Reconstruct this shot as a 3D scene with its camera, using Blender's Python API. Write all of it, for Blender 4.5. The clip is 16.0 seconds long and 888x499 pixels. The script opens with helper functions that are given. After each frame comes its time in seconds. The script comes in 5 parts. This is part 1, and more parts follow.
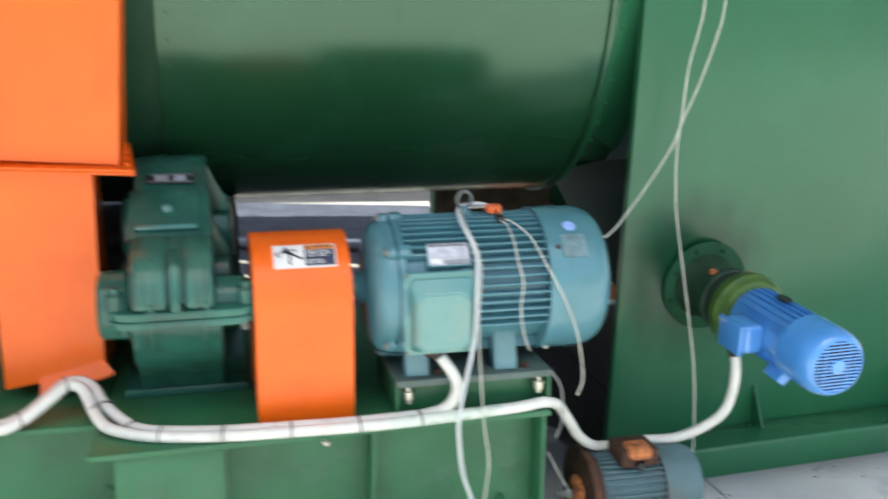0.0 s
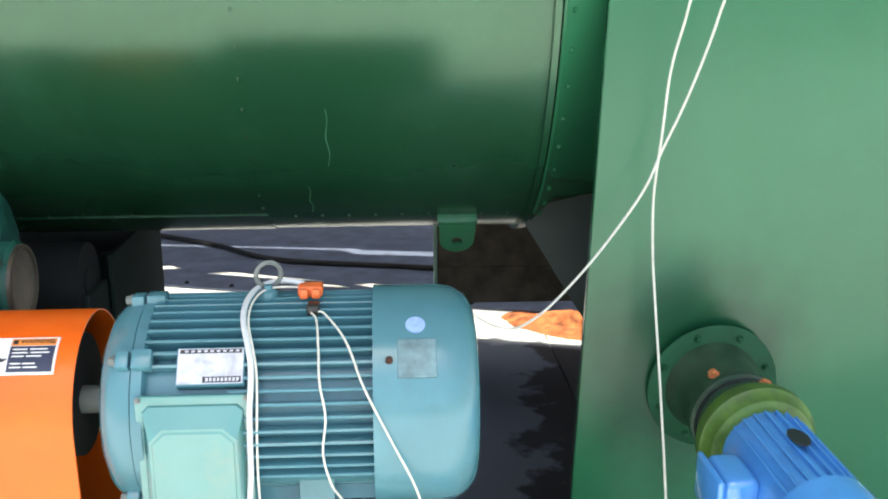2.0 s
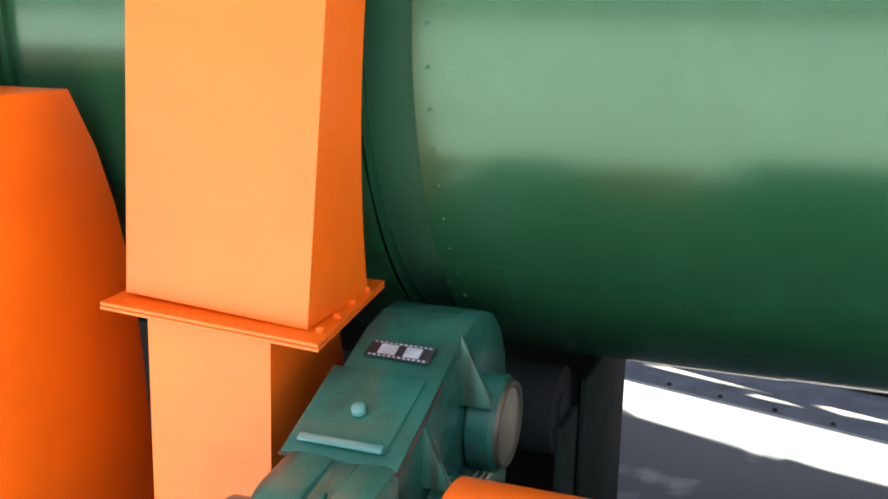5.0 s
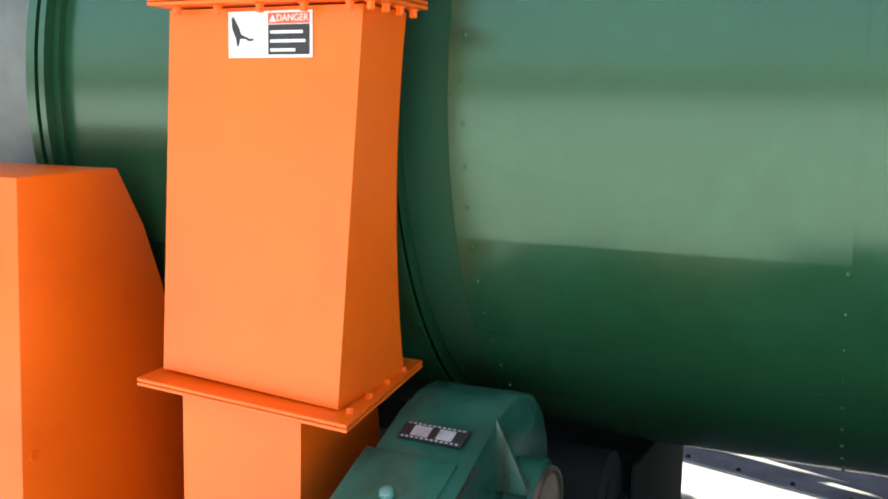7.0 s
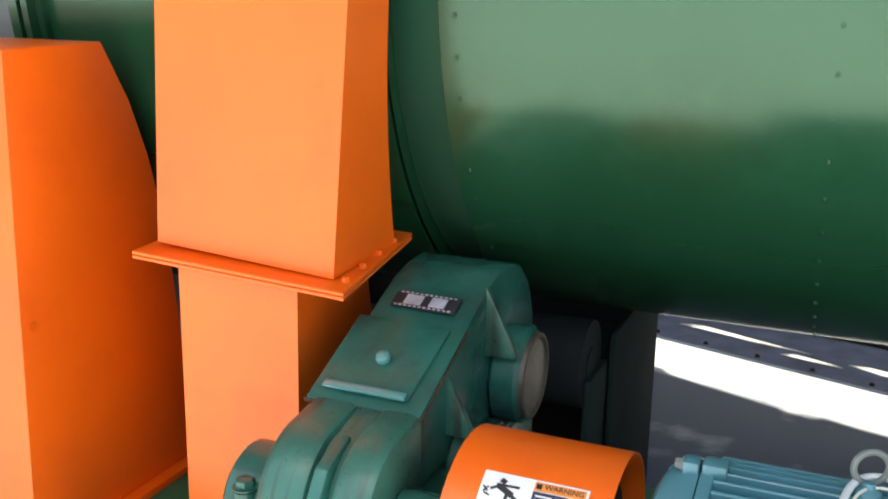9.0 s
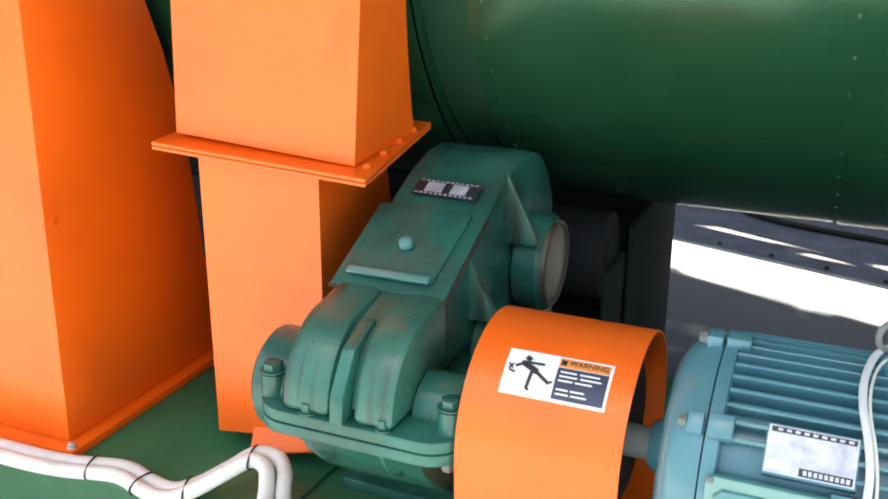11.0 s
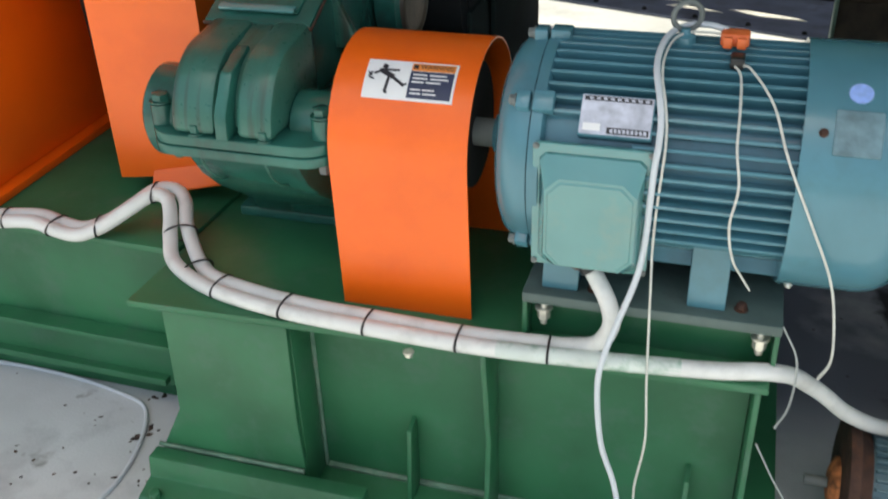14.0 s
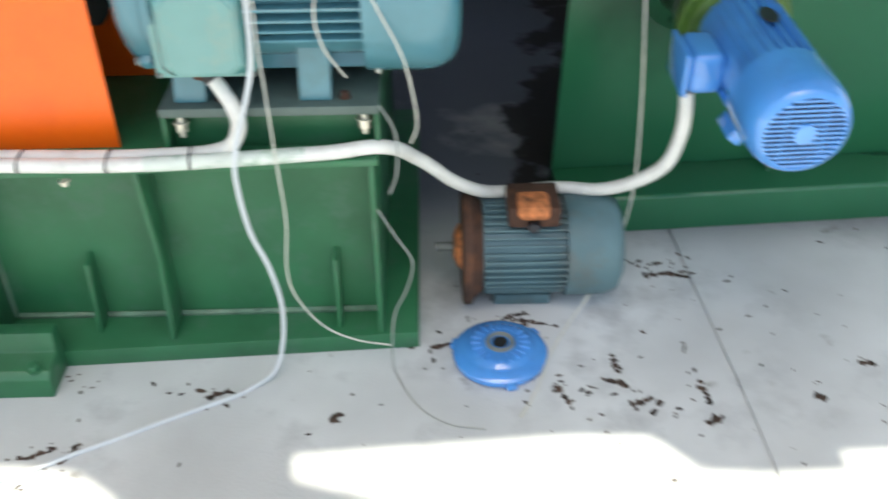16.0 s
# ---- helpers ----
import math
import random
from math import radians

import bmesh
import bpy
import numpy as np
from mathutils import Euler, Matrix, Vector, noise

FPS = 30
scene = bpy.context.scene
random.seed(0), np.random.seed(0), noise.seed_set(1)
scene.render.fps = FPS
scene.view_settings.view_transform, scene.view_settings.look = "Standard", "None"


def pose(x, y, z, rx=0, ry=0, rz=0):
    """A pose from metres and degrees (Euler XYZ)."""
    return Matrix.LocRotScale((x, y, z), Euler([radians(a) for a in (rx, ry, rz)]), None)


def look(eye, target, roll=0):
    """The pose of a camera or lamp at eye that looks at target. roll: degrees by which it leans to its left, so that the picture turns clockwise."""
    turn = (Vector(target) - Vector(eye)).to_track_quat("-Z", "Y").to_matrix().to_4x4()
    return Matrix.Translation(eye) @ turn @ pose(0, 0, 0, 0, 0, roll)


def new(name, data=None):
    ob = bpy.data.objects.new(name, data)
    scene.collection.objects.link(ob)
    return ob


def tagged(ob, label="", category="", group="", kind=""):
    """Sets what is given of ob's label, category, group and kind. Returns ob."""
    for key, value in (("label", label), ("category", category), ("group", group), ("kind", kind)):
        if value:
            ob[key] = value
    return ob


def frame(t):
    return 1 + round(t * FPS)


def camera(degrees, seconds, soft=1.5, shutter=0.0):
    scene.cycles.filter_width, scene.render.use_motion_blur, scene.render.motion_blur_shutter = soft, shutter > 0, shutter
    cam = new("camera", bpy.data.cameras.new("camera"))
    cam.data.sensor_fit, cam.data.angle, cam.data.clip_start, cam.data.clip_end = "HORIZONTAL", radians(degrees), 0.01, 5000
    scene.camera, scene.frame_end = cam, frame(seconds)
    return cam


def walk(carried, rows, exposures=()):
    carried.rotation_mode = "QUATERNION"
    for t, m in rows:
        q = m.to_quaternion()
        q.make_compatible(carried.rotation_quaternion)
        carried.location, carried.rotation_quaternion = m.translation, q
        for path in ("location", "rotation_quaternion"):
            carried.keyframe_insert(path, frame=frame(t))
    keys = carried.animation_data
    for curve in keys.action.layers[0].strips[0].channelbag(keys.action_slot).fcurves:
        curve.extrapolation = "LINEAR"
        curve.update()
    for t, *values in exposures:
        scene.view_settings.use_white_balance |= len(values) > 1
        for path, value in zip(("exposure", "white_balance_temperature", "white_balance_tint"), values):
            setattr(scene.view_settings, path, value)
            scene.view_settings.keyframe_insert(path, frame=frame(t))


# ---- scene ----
cam = camera(48.5, 16.0, soft=1.8, shutter=0.4)
PATH = [
    (0, (-0.736, -3.141, 1.854), (-0.279, -1.251, 1.384), 0.4),
    (0.2, (-0.540, -3.075, 1.855), (-0.069, -1.198, 1.349), 1.5),
    (0.5, (-0.403, -2.895, 1.873), (0.08, -1.013, 1.397), 0.4),
    (0.7, (-0.225, -2.825, 1.844), (0.181, -0.921, 1.386), -1.9),
    (1, (0.025, -2.677, 1.834), (0.3, -0.736, 1.435), -0.7),
    (1.5, (0.265, -2.469, 1.853), (0.335, -0.52, 1.407), -2.1),
    (2, (0.327, -2.14, 1.848), (0.433, -0.209, 1.338), -0.2),
    (2.5, (0.378, -1.926, 1.863), (0.166, -0.009, 1.336), -2.6),
    (3, (0.417, -1.795, 1.899), (-0.178, 0.054, 1.423), -2.1),
    (3.5, (0.38, -1.734, 1.908), (-0.465, 0.018, 1.444), -2.4),
    (4, (0.234, -1.663, 1.928), (-0.609, 0.089, 1.457), -2.8),
    (4.5, (0.05, -1.673, 1.963), (-0.698, 0.127, 1.514), -1.1),
    (5, (-0.054, -1.666, 1.985), (-0.73, 0.168, 1.564), 1.3),
    (5.2, (-0.018, -1.589, 1.954), (-0.802, 0.208, 1.563), 0.5),
    (7.5, (0.02, -1.622, 1.997), (-0.812, 0.177, 1.729), 1.0),
    (8, (-0.009, -1.649, 1.996), (-0.826, 0.154, 1.715), 1.0),
    (8.5, (-0.019, -1.653, 1.979), (-0.802, 0.14, 1.562), 0.8),
    (9, (-0.013, -1.666, 1.966), (-0.761, 0.12, 1.467), 1.0),
    (9.5, (-0.009, -1.683, 1.956), (-0.754, 0.089, 1.407), 1.2),
    (10, (-0.014, -1.688, 1.947), (-0.746, 0.071, 1.34), 0.5),
    (10.2, (-0.02, -1.687, 1.937), (-0.755, 0.065, 1.311), 0.2),
    (12.3, (-0.067, -1.717, 1.896), (-0.824, -0.019, 1.158), 0.3),
    (12.5, (-0.078, -1.743, 1.9), (-0.763, -0.033, 1.12), 0.6),
    (13, (-0.044, -1.762, 1.887), (-0.633, -0.098, 0.946), -0.7),
    (13.5, (0.061, -1.81, 1.882), (-0.51, -0.167, 0.895), -1.9),
    (14, (0.16, -1.952, 1.853), (-0.36, -0.321, 0.819), -2.0),
    (14.5, (0.226, -2.035, 1.851), (-0.287, -0.44, 0.759), -3.1),
    (15, (0.285, -2.099, 1.844), (-0.086, -0.5, 0.702), -2.7),
    (15.5, (0.343, -2.2, 1.826), (0.087, -0.6, 0.654), -1.4),
    (16, (0.431, -2.348, 1.806), (0.451, -0.733, 0.627), -0.8),
]
WB = (7150, 5)
EXPOSURE = [(t, stops, *WB) for t, stops in ((0, 1.27), (1.0, 1.5), (1.5, 1.65), (2.0, 1.75), (3.0, 2.06), (3.5, 2.15), (4.5, 2.03), (5.2, 1.9), (7.3, 1.47), (8.5, 1.50), (9.5, 1.75), (10.2, 1.76),
                                                  (12.3, 1.3), (13.0, 1.06), (13.5, 0.90), (14.0, 0.84), (14.5, 1.03), (15.0, 1.22), (15.5, 1.36), (16, 1.22))]
walk(cam, [(t, look(eye, target, roll)) for t, eye, target, roll in PATH], EXPOSURE)

# ---- light ----
SUN_EL, SUN_AZ = 76.0, -12.0   # degrees; azimuth from -y towards +x
world = bpy.data.worlds.new("sky")
scene.world = world
world.use_nodes = True
wn = world.node_tree.nodes
sky = wn.new("ShaderNodeTexSky")
sky.sky_type, sky.sun_disc = "NISHITA", False
sky.sun_elevation, sky.sun_rotation = radians(SUN_EL), radians(180 - SUN_AZ)
sky.dust_density = 3.4
world.node_tree.links.new(sky.outputs[0], wn["Background"].inputs[0])
wn["Background"].inputs[1].default_value = 0.15
sun_data = bpy.data.lights.new("sun", "SUN")
sun_data.energy, sun_data.angle, sun_data.color = 3.3, radians(0.53), (1.0, 0.95, 0.88)
sun = new("sun", sun_data)
sx, sy = math.sin(radians(SUN_AZ)), -math.cos(radians(SUN_AZ))
ce, se = math.cos(radians(SUN_EL)), math.sin(radians(SUN_EL))
SUN_DIR = Vector((sx * ce, sy * ce, se))
sun.matrix_world = look(SUN_DIR * 20, (0, 0, 0))


# ---- materials ----
def material(name, colour, rough=0.5, metal=0.0, vary=0.15, scale=6.0, bump=0.1, bump_scale=60.0, coat=0.0,
             dirt=None, dirt_amount=0.0, dirt_scale=4.0, island=0.0, detail=6.0, coat_ior=1.5, streak=None, spec=0.5, spec_tint=(1, 1, 1)):
    """Painted or raw surface: colour noise at two scales, patches of dirt, roughness noise and fine relief."""
    m = bpy.data.materials.new(name)
    m.use_nodes = True
    nt = m.node_tree
    n, l = nt.nodes, nt.links
    b = n["Principled BSDF"]
    tc = n.new("ShaderNodeTexCoord")
    big = n.new("ShaderNodeTexNoise")
    big.inputs["Scale"].default_value, big.inputs["Detail"].default_value = scale, detail
    fine = n.new("ShaderNodeTexNoise")
    fine.inputs["Scale"].default_value, fine.inputs["Detail"].default_value = bump_scale, 4
    l.new(tc.outputs["Object"], big.inputs["Vector"])
    l.new(tc.outputs["Object"], fine.inputs["Vector"])
    ramp = n.new("ShaderNodeMapRange")
    ramp.inputs[1].default_value, ramp.inputs[2].default_value = 0.3, 0.7
    ramp.inputs[3].default_value, ramp.inputs[4].default_value = 1 - vary, 1 + vary
    l.new(big.outputs[0], ramp.inputs[0])
    mul = n.new("ShaderNodeMix")
    mul.data_type, mul.blend_type = "RGBA", "MULTIPLY"
    mul.inputs[0].default_value = 1.0
    mul.inputs[6].default_value = (*colour, 1)
    l.new(ramp.outputs[0], mul.inputs[7])
    out = mul.outputs[2]
    if dirt:
        dn = n.new("ShaderNodeTexNoise")
        dn.inputs["Scale"].default_value, dn.inputs["Detail"].default_value, dn.inputs["Roughness"].default_value = dirt_scale, 8, 0.65
        l.new(tc.outputs["Object"], dn.inputs["Vector"])
        dr = n.new("ShaderNodeMapRange")
        dr.inputs[1].default_value, dr.inputs[2].default_value = 0.52, 0.68
        dr.inputs[4].default_value = dirt_amount
        l.new(dn.outputs[0], dr.inputs[0])
        mix = n.new("ShaderNodeMix")
        mix.data_type = "RGBA"
        mix.inputs[7].default_value = (*dirt, 1)
        l.new(dr.outputs[0], mix.inputs[0])
        l.new(out, mix.inputs[6])
        out = mix.outputs[2]
    if streak:
        # thin runs of oil and dust that follow the curve of the casting
        sm = n.new("ShaderNodeMapping")
        sm.inputs["Scale"].default_value = (1.0, 0.06, 0.06)
        l.new(tc.outputs["Object"], sm.inputs["Vector"])
        sn = n.new("ShaderNodeTexNoise")
        sn.inputs["Scale"].default_value, sn.inputs["Detail"].default_value = 34, 5
        l.new(sm.outputs[0], sn.inputs["Vector"])
        sr = n.new("ShaderNodeMapRange")
        sr.inputs[1].default_value, sr.inputs[2].default_value, sr.inputs[4].default_value = 0.47, 0.60, 0.8
        l.new(sn.outputs[0], sr.inputs[0])
        smix = n.new("ShaderNodeMix")
        smix.data_type = "RGBA"
        smix.inputs[7].default_value = (*streak, 1)
        l.new(sr.outputs[0], smix.inputs[0])
        l.new(out, smix.inputs[6])
        out = smix.outputs[2]
    if island:
        info = n.new("ShaderNodeNewGeometry")
        hs = n.new("ShaderNodeHueSaturation")
        ir = n.new("ShaderNodeMapRange")
        ir.inputs[3].default_value, ir.inputs[4].default_value = 1 - island, 1 + island
        l.new(info.outputs["Random Per Island"], ir.inputs[0])
        l.new(ir.outputs[0], hs.inputs["Value"])
        l.new(out, hs.inputs["Color"])
        out = hs.outputs[0]
    l.new(out, b.inputs["Base Color"])
    rr = n.new("ShaderNodeMapRange")
    rr.inputs[3].default_value, rr.inputs[4].default_value = max(rough - 0.03, 0.02), min(rough + 0.04, 1)
    l.new(fine.outputs[0], rr.inputs[0])
    l.new(rr.outputs[0], b.inputs["Roughness"])
    b.inputs["Metallic"].default_value = metal
    b.inputs["Specular IOR Level"].default_value = spec
    b.inputs["Specular Tint"].default_value = (*spec_tint, 1)
    b.inputs["Coat Weight"].default_value = coat
    b.inputs["Coat Roughness"].default_value = 0.14
    b.inputs["Coat IOR"].default_value = coat_ior
    if bump:
        bp = n.new("ShaderNodeBump")
        bp.inputs["Strength"].default_value, bp.inputs["Distance"].default_value = bump, 0.004
        l.new(fine.outputs[0], bp.inputs["Height"])
        l.new(bp.outputs[0], b.inputs["Normal"])
    return m


M_DRUM = material("drum_green_paint", (0.012, 0.062, 0.028), 0.21, spec=0.95, spec_tint=(0.72, 1.0, 0.80), vary=0.1, scale=2.0, bump=0.02, bump_scale=14, dirt=(0.022, 0.10, 0.05), dirt_amount=0.3, dirt_scale=3)
M_COLLAR = material("dull_green_paint", (0.018, 0.085, 0.045), 0.6, vary=0.15, scale=3.0, bump=0.1, dirt=(0.03, 0.07, 0.045), dirt_amount=0.4, dirt_scale=6)
M_PANEL = material("panel_green_paint", (0.022, 0.135, 0.064), 0.24, vary=0.12, scale=1.6, bump=0.03, bump_scale=30, dirt=(0.02, 0.12, 0.05), dirt_amount=0.35, dirt_scale=1.5)
M_BASE = material("base_green_paint", (0.025, 0.142, 0.062), 0.42, vary=0.22, scale=4.0, bump=0.16, bump_scale=50, dirt=(0.060, 0.150, 0.095), dirt_amount=0.55, dirt_scale=11)
M_SCUFF = material("scuffed_paint", (0.055, 0.19, 0.11), 0.5, vary=0.4, scale=30, bump=0.2)
M_WELD = material("dusty_weld", (0.10, 0.19, 0.13), 0.7, vary=0.35, scale=25, bump=0.6, bump_scale=120, dirt=(0.26, 0.28, 0.22), dirt_amount=0.6, dirt_scale=14)
M_GEAR = material("gearbox_green_paint", (0.021, 0.112, 0.085), 0.24, vary=0.35, scale=6.0, bump=0.22, bump_scale=70, dirt=(0.03, 0.05, 0.042), dirt_amount=0.65, dirt_scale=9)
# oil streaks, plus a base lightened for the light on the cheeks
M_CHEEK = material("oil_streaked_lit_green_paint", (0.034, 0.135, 0.100), 0.28, vary=0.25, scale=7.0, bump=0.22, bump_scale=70, dirt=(0.06, 0.085, 0.06), dirt_amount=0.4, dirt_scale=9, streak=(0.035, 0.045, 0.03))
M_MOTOR = material("motor_teal_paint", (0.074, 0.215, 0.262), 0.25, coat=0.3, vary=0.12, scale=5.0, bump=0.015, bump_scale=60, dirt=(0.06, 0.13, 0.13), dirt_amount=0.35, dirt_scale=6)
M_BOX = material("terminal_box_paint", (0.080, 0.255, 0.245), 0.16, coat=1.0, coat_ior=1.6, vary=0.06, scale=8.0, bump=0.015, bump_scale=90, dirt=(0.2, 0.25, 0.18), dirt_amount=0.3, dirt_scale=9)
M_ORANGE = material("orange_paint", (0.92, 0.142, 0.008), 0.35, coat=0.06, vary=0.07, scale=2.5, bump=0.03, bump_scale=40, dirt=(0.72, 0.085, 0.008), dirt_amount=0.3, dirt_scale=3)
M_BLUE = material("blue_paint", (0.065, 0.28, 0.70), 0.12, coat=1.0, vary=0.08, scale=7.0, bump=0.08, bump_scale=90, dirt=(0.05, 0.12, 0.35), dirt_amount=0.3, dirt_scale=9)
# near-black steel, also laid in holes and gaps as painted shade
M_DARK = material("dark_steel_and_shade", (0.008, 0.010, 0.010), 0.85, vary=0.3, scale=6)
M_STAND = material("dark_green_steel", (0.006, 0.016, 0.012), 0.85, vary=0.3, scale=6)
M_SPRAY = material("oversprayed_conduit", (0.62, 0.68, 0.62), 0.45, vary=0.1, scale=14, bump=0.1, dirt=(0.12, 0.30, 0.17), dirt_amount=0.9, dirt_scale=11)
M_GREY = material("grey_cast_iron", (0.16, 0.18, 0.17), 0.55, vary=0.2, scale=8, bump=0.3)
M_PAD = material("oily_slide_plate", (0.085, 0.125, 0.112), 0.5, vary=0.25, scale=8, bump=0.25, dirt=(0.03, 0.04, 0.04), dirt_amount=0.6, dirt_scale=8)
M_WIRE = material("grey_wire", (0.33, 0.35, 0.33), 0.6, vary=0.1, scale=30, bump=0.0)
M_WORN = material("worn_bearing_cap", (0.095, 0.078, 0.06), 0.42, metal=0.3, vary=0.3, scale=10, bump=0.25, dirt=(0.22, 0.16, 0.10), dirt_amount=0.5, dirt_scale=7)
M_ZINC = material("zinc_bolt", (0.75, 0.72, 0.62), 0.35, metal=0.7, vary=0.1, scale=30)
M_RUST = material("rusty_iron", (0.062, 0.028, 0.017), 0.85, vary=0.45, scale=18, bump=0.6, bump_scale=90, dirt=(0.15, 0.055, 0.022), dirt_amount=0.6, dirt_scale=14)
M_RUST2 = material("orange_rust", (0.5, 0.17, 0.06), 0.85, vary=0.5, scale=40, bump=0.7, dirt=(0.08, 0.035, 0.02), dirt_amount=0.9, dirt_scale=26)
M_OLD = material("weathered_teal", (0.085, 0.160, 0.180), 0.5, vary=0.2, scale=7, bump=0.2, dirt=(0.12, 0.11, 0.09), dirt_amount=0.5, dirt_scale=8)
M_MOSS = material("olive_flange_paint", (0.065, 0.145, 0.022), 0.42, vary=0.35, scale=12, bump=0.3, dirt=(0.03, 0.06, 0.03), dirt_amount=0.7, dirt_scale=10)
M_CONDUIT = material("white_conduit", (0.72, 0.72, 0.68), 0.4, vary=0.06, scale=8, bump=0.1, dirt=(0.4, 0.4, 0.36), dirt_amount=0.4, dirt_scale=10)
M_CORD = material("grey_white_cord", (0.6, 0.64, 0.66), 0.4, vary=0.05, scale=10, bump=0.05)
M_STRING = material("thin_wire", (0.62, 0.62, 0.55), 0.6, vary=0.1, scale=30, bump=0.0)
M_TIE = material("black_tie", (0.015, 0.015, 0.015), 0.4, vary=0.1)
M_WHITE = material("label_white", (0.82, 0.82, 0.80), 0.4, vary=0.04, scale=20, bump=0.0)
M_BLACK = material("label_black", (0.02, 0.02, 0.025), 0.4, vary=0.1, scale=20, bump=0.0)
M_NAVY = material("label_navy", (0.03, 0.04, 0.085), 0.4, vary=0.15, scale=30, bump=0.0)
M_LABOR = material("label_orange", (0.85, 0.28, 0.06), 0.4, vary=0.05, scale=20, bump=0.0)
M_LABRED = material("label_red", (0.7, 0.12, 0.06), 0.4, vary=0.05, scale=20, bump=0.0)
M_PLATE = material("aluminium_plate", (0.46, 0.49, 0.56), 0.4, metal=0.3, vary=0.25, scale=40, bump=0.05)
M_STICK = material("blue_sticker", (0.30, 0.45, 0.85), 0.35, vary=0.25, scale=60, bump=0.0)
M_FADED = material("faded_plate", (0.14, 0.24, 0.27), 0.45, vary=0.3, scale=40, bump=0.05)
M_PLUG = material("orange_plug", (0.8, 0.16, 0.04), 0.4, vary=0.1, scale=30)
M_WOOD = material("dark_timber", (0.19, 0.145, 0.105), 0.8, vary=0.4, scale=9, bump=0.5)
M_SOIL = material("orange_soil", (0.34, 0.105, 0.036), 0.95, vary=0.6, scale=16, bump=1.0)
M_ROOF = material("roof_sheet", (0.22, 0.23, 0.24), 0.6, vary=0.1, scale=1.0)
M_TARP = material("grey_blue_sheet", (0.13, 0.16, 0.24), 0.5, vary=0.25, scale=3.0, bump=0.2, bump_scale=12)
M_LEAF = material("leaf_litter", (0.055, 0.035, 0.025), 0.9, vary=0.4, scale=30, island=0.6)
M_FRESH = material("fresh_green_paint", (0.008, 0.066, 0.030), 0.6, spec=0.2, vary=0.25, scale=9, bump=0.08, bump_scale=40, dirt=(0.02, 0.05, 0.03), dirt_amount=0.4, dirt_scale=7)
M_TRIM = material("pale_green_strip", (0.42, 0.66, 0.50), 0.4, vary=0.15, scale=12, bump=0.05)
M_CHUTE = material("dull_chute_plate", (0.042, 0.056, 0.048), 0.6, vary=0.3, scale=4, bump=0.2, dirt=(0.07, 0.06, 0.05), dirt_amount=0.5, dirt_scale=5)
M_TUBE = material("grimy_bearing_tube", (0.018, 0.055, 0.030), 0.5, vary=0.4, scale=14, bump=0.4, dirt=(0.05, 0.045, 0.03), dirt_amount=0.5, dirt_scale=12)
M_FLECK = material("pale_fleck", (0.66, 0.66, 0.62), 0.8, vary=0.15, scale=9, bump=0.4)


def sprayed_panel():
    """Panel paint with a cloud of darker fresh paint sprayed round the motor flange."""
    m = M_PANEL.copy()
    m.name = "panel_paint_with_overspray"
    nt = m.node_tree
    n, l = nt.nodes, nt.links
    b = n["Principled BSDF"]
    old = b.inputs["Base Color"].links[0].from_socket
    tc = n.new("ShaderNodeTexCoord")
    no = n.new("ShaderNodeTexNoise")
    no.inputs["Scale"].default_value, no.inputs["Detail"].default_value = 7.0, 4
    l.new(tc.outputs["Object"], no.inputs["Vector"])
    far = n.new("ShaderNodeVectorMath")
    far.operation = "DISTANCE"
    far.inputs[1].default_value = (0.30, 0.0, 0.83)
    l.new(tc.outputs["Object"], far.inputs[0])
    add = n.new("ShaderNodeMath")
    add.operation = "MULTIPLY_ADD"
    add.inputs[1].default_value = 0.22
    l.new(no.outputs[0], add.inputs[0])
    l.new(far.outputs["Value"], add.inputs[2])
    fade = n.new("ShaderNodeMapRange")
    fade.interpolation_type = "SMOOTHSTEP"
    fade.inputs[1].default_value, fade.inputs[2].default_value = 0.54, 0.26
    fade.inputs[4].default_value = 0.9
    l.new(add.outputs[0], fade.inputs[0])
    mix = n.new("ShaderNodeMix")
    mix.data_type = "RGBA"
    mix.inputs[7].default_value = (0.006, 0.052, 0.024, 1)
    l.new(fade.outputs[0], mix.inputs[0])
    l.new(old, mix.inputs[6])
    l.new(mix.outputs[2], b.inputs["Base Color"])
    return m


M_SPRAYED = sprayed_panel()


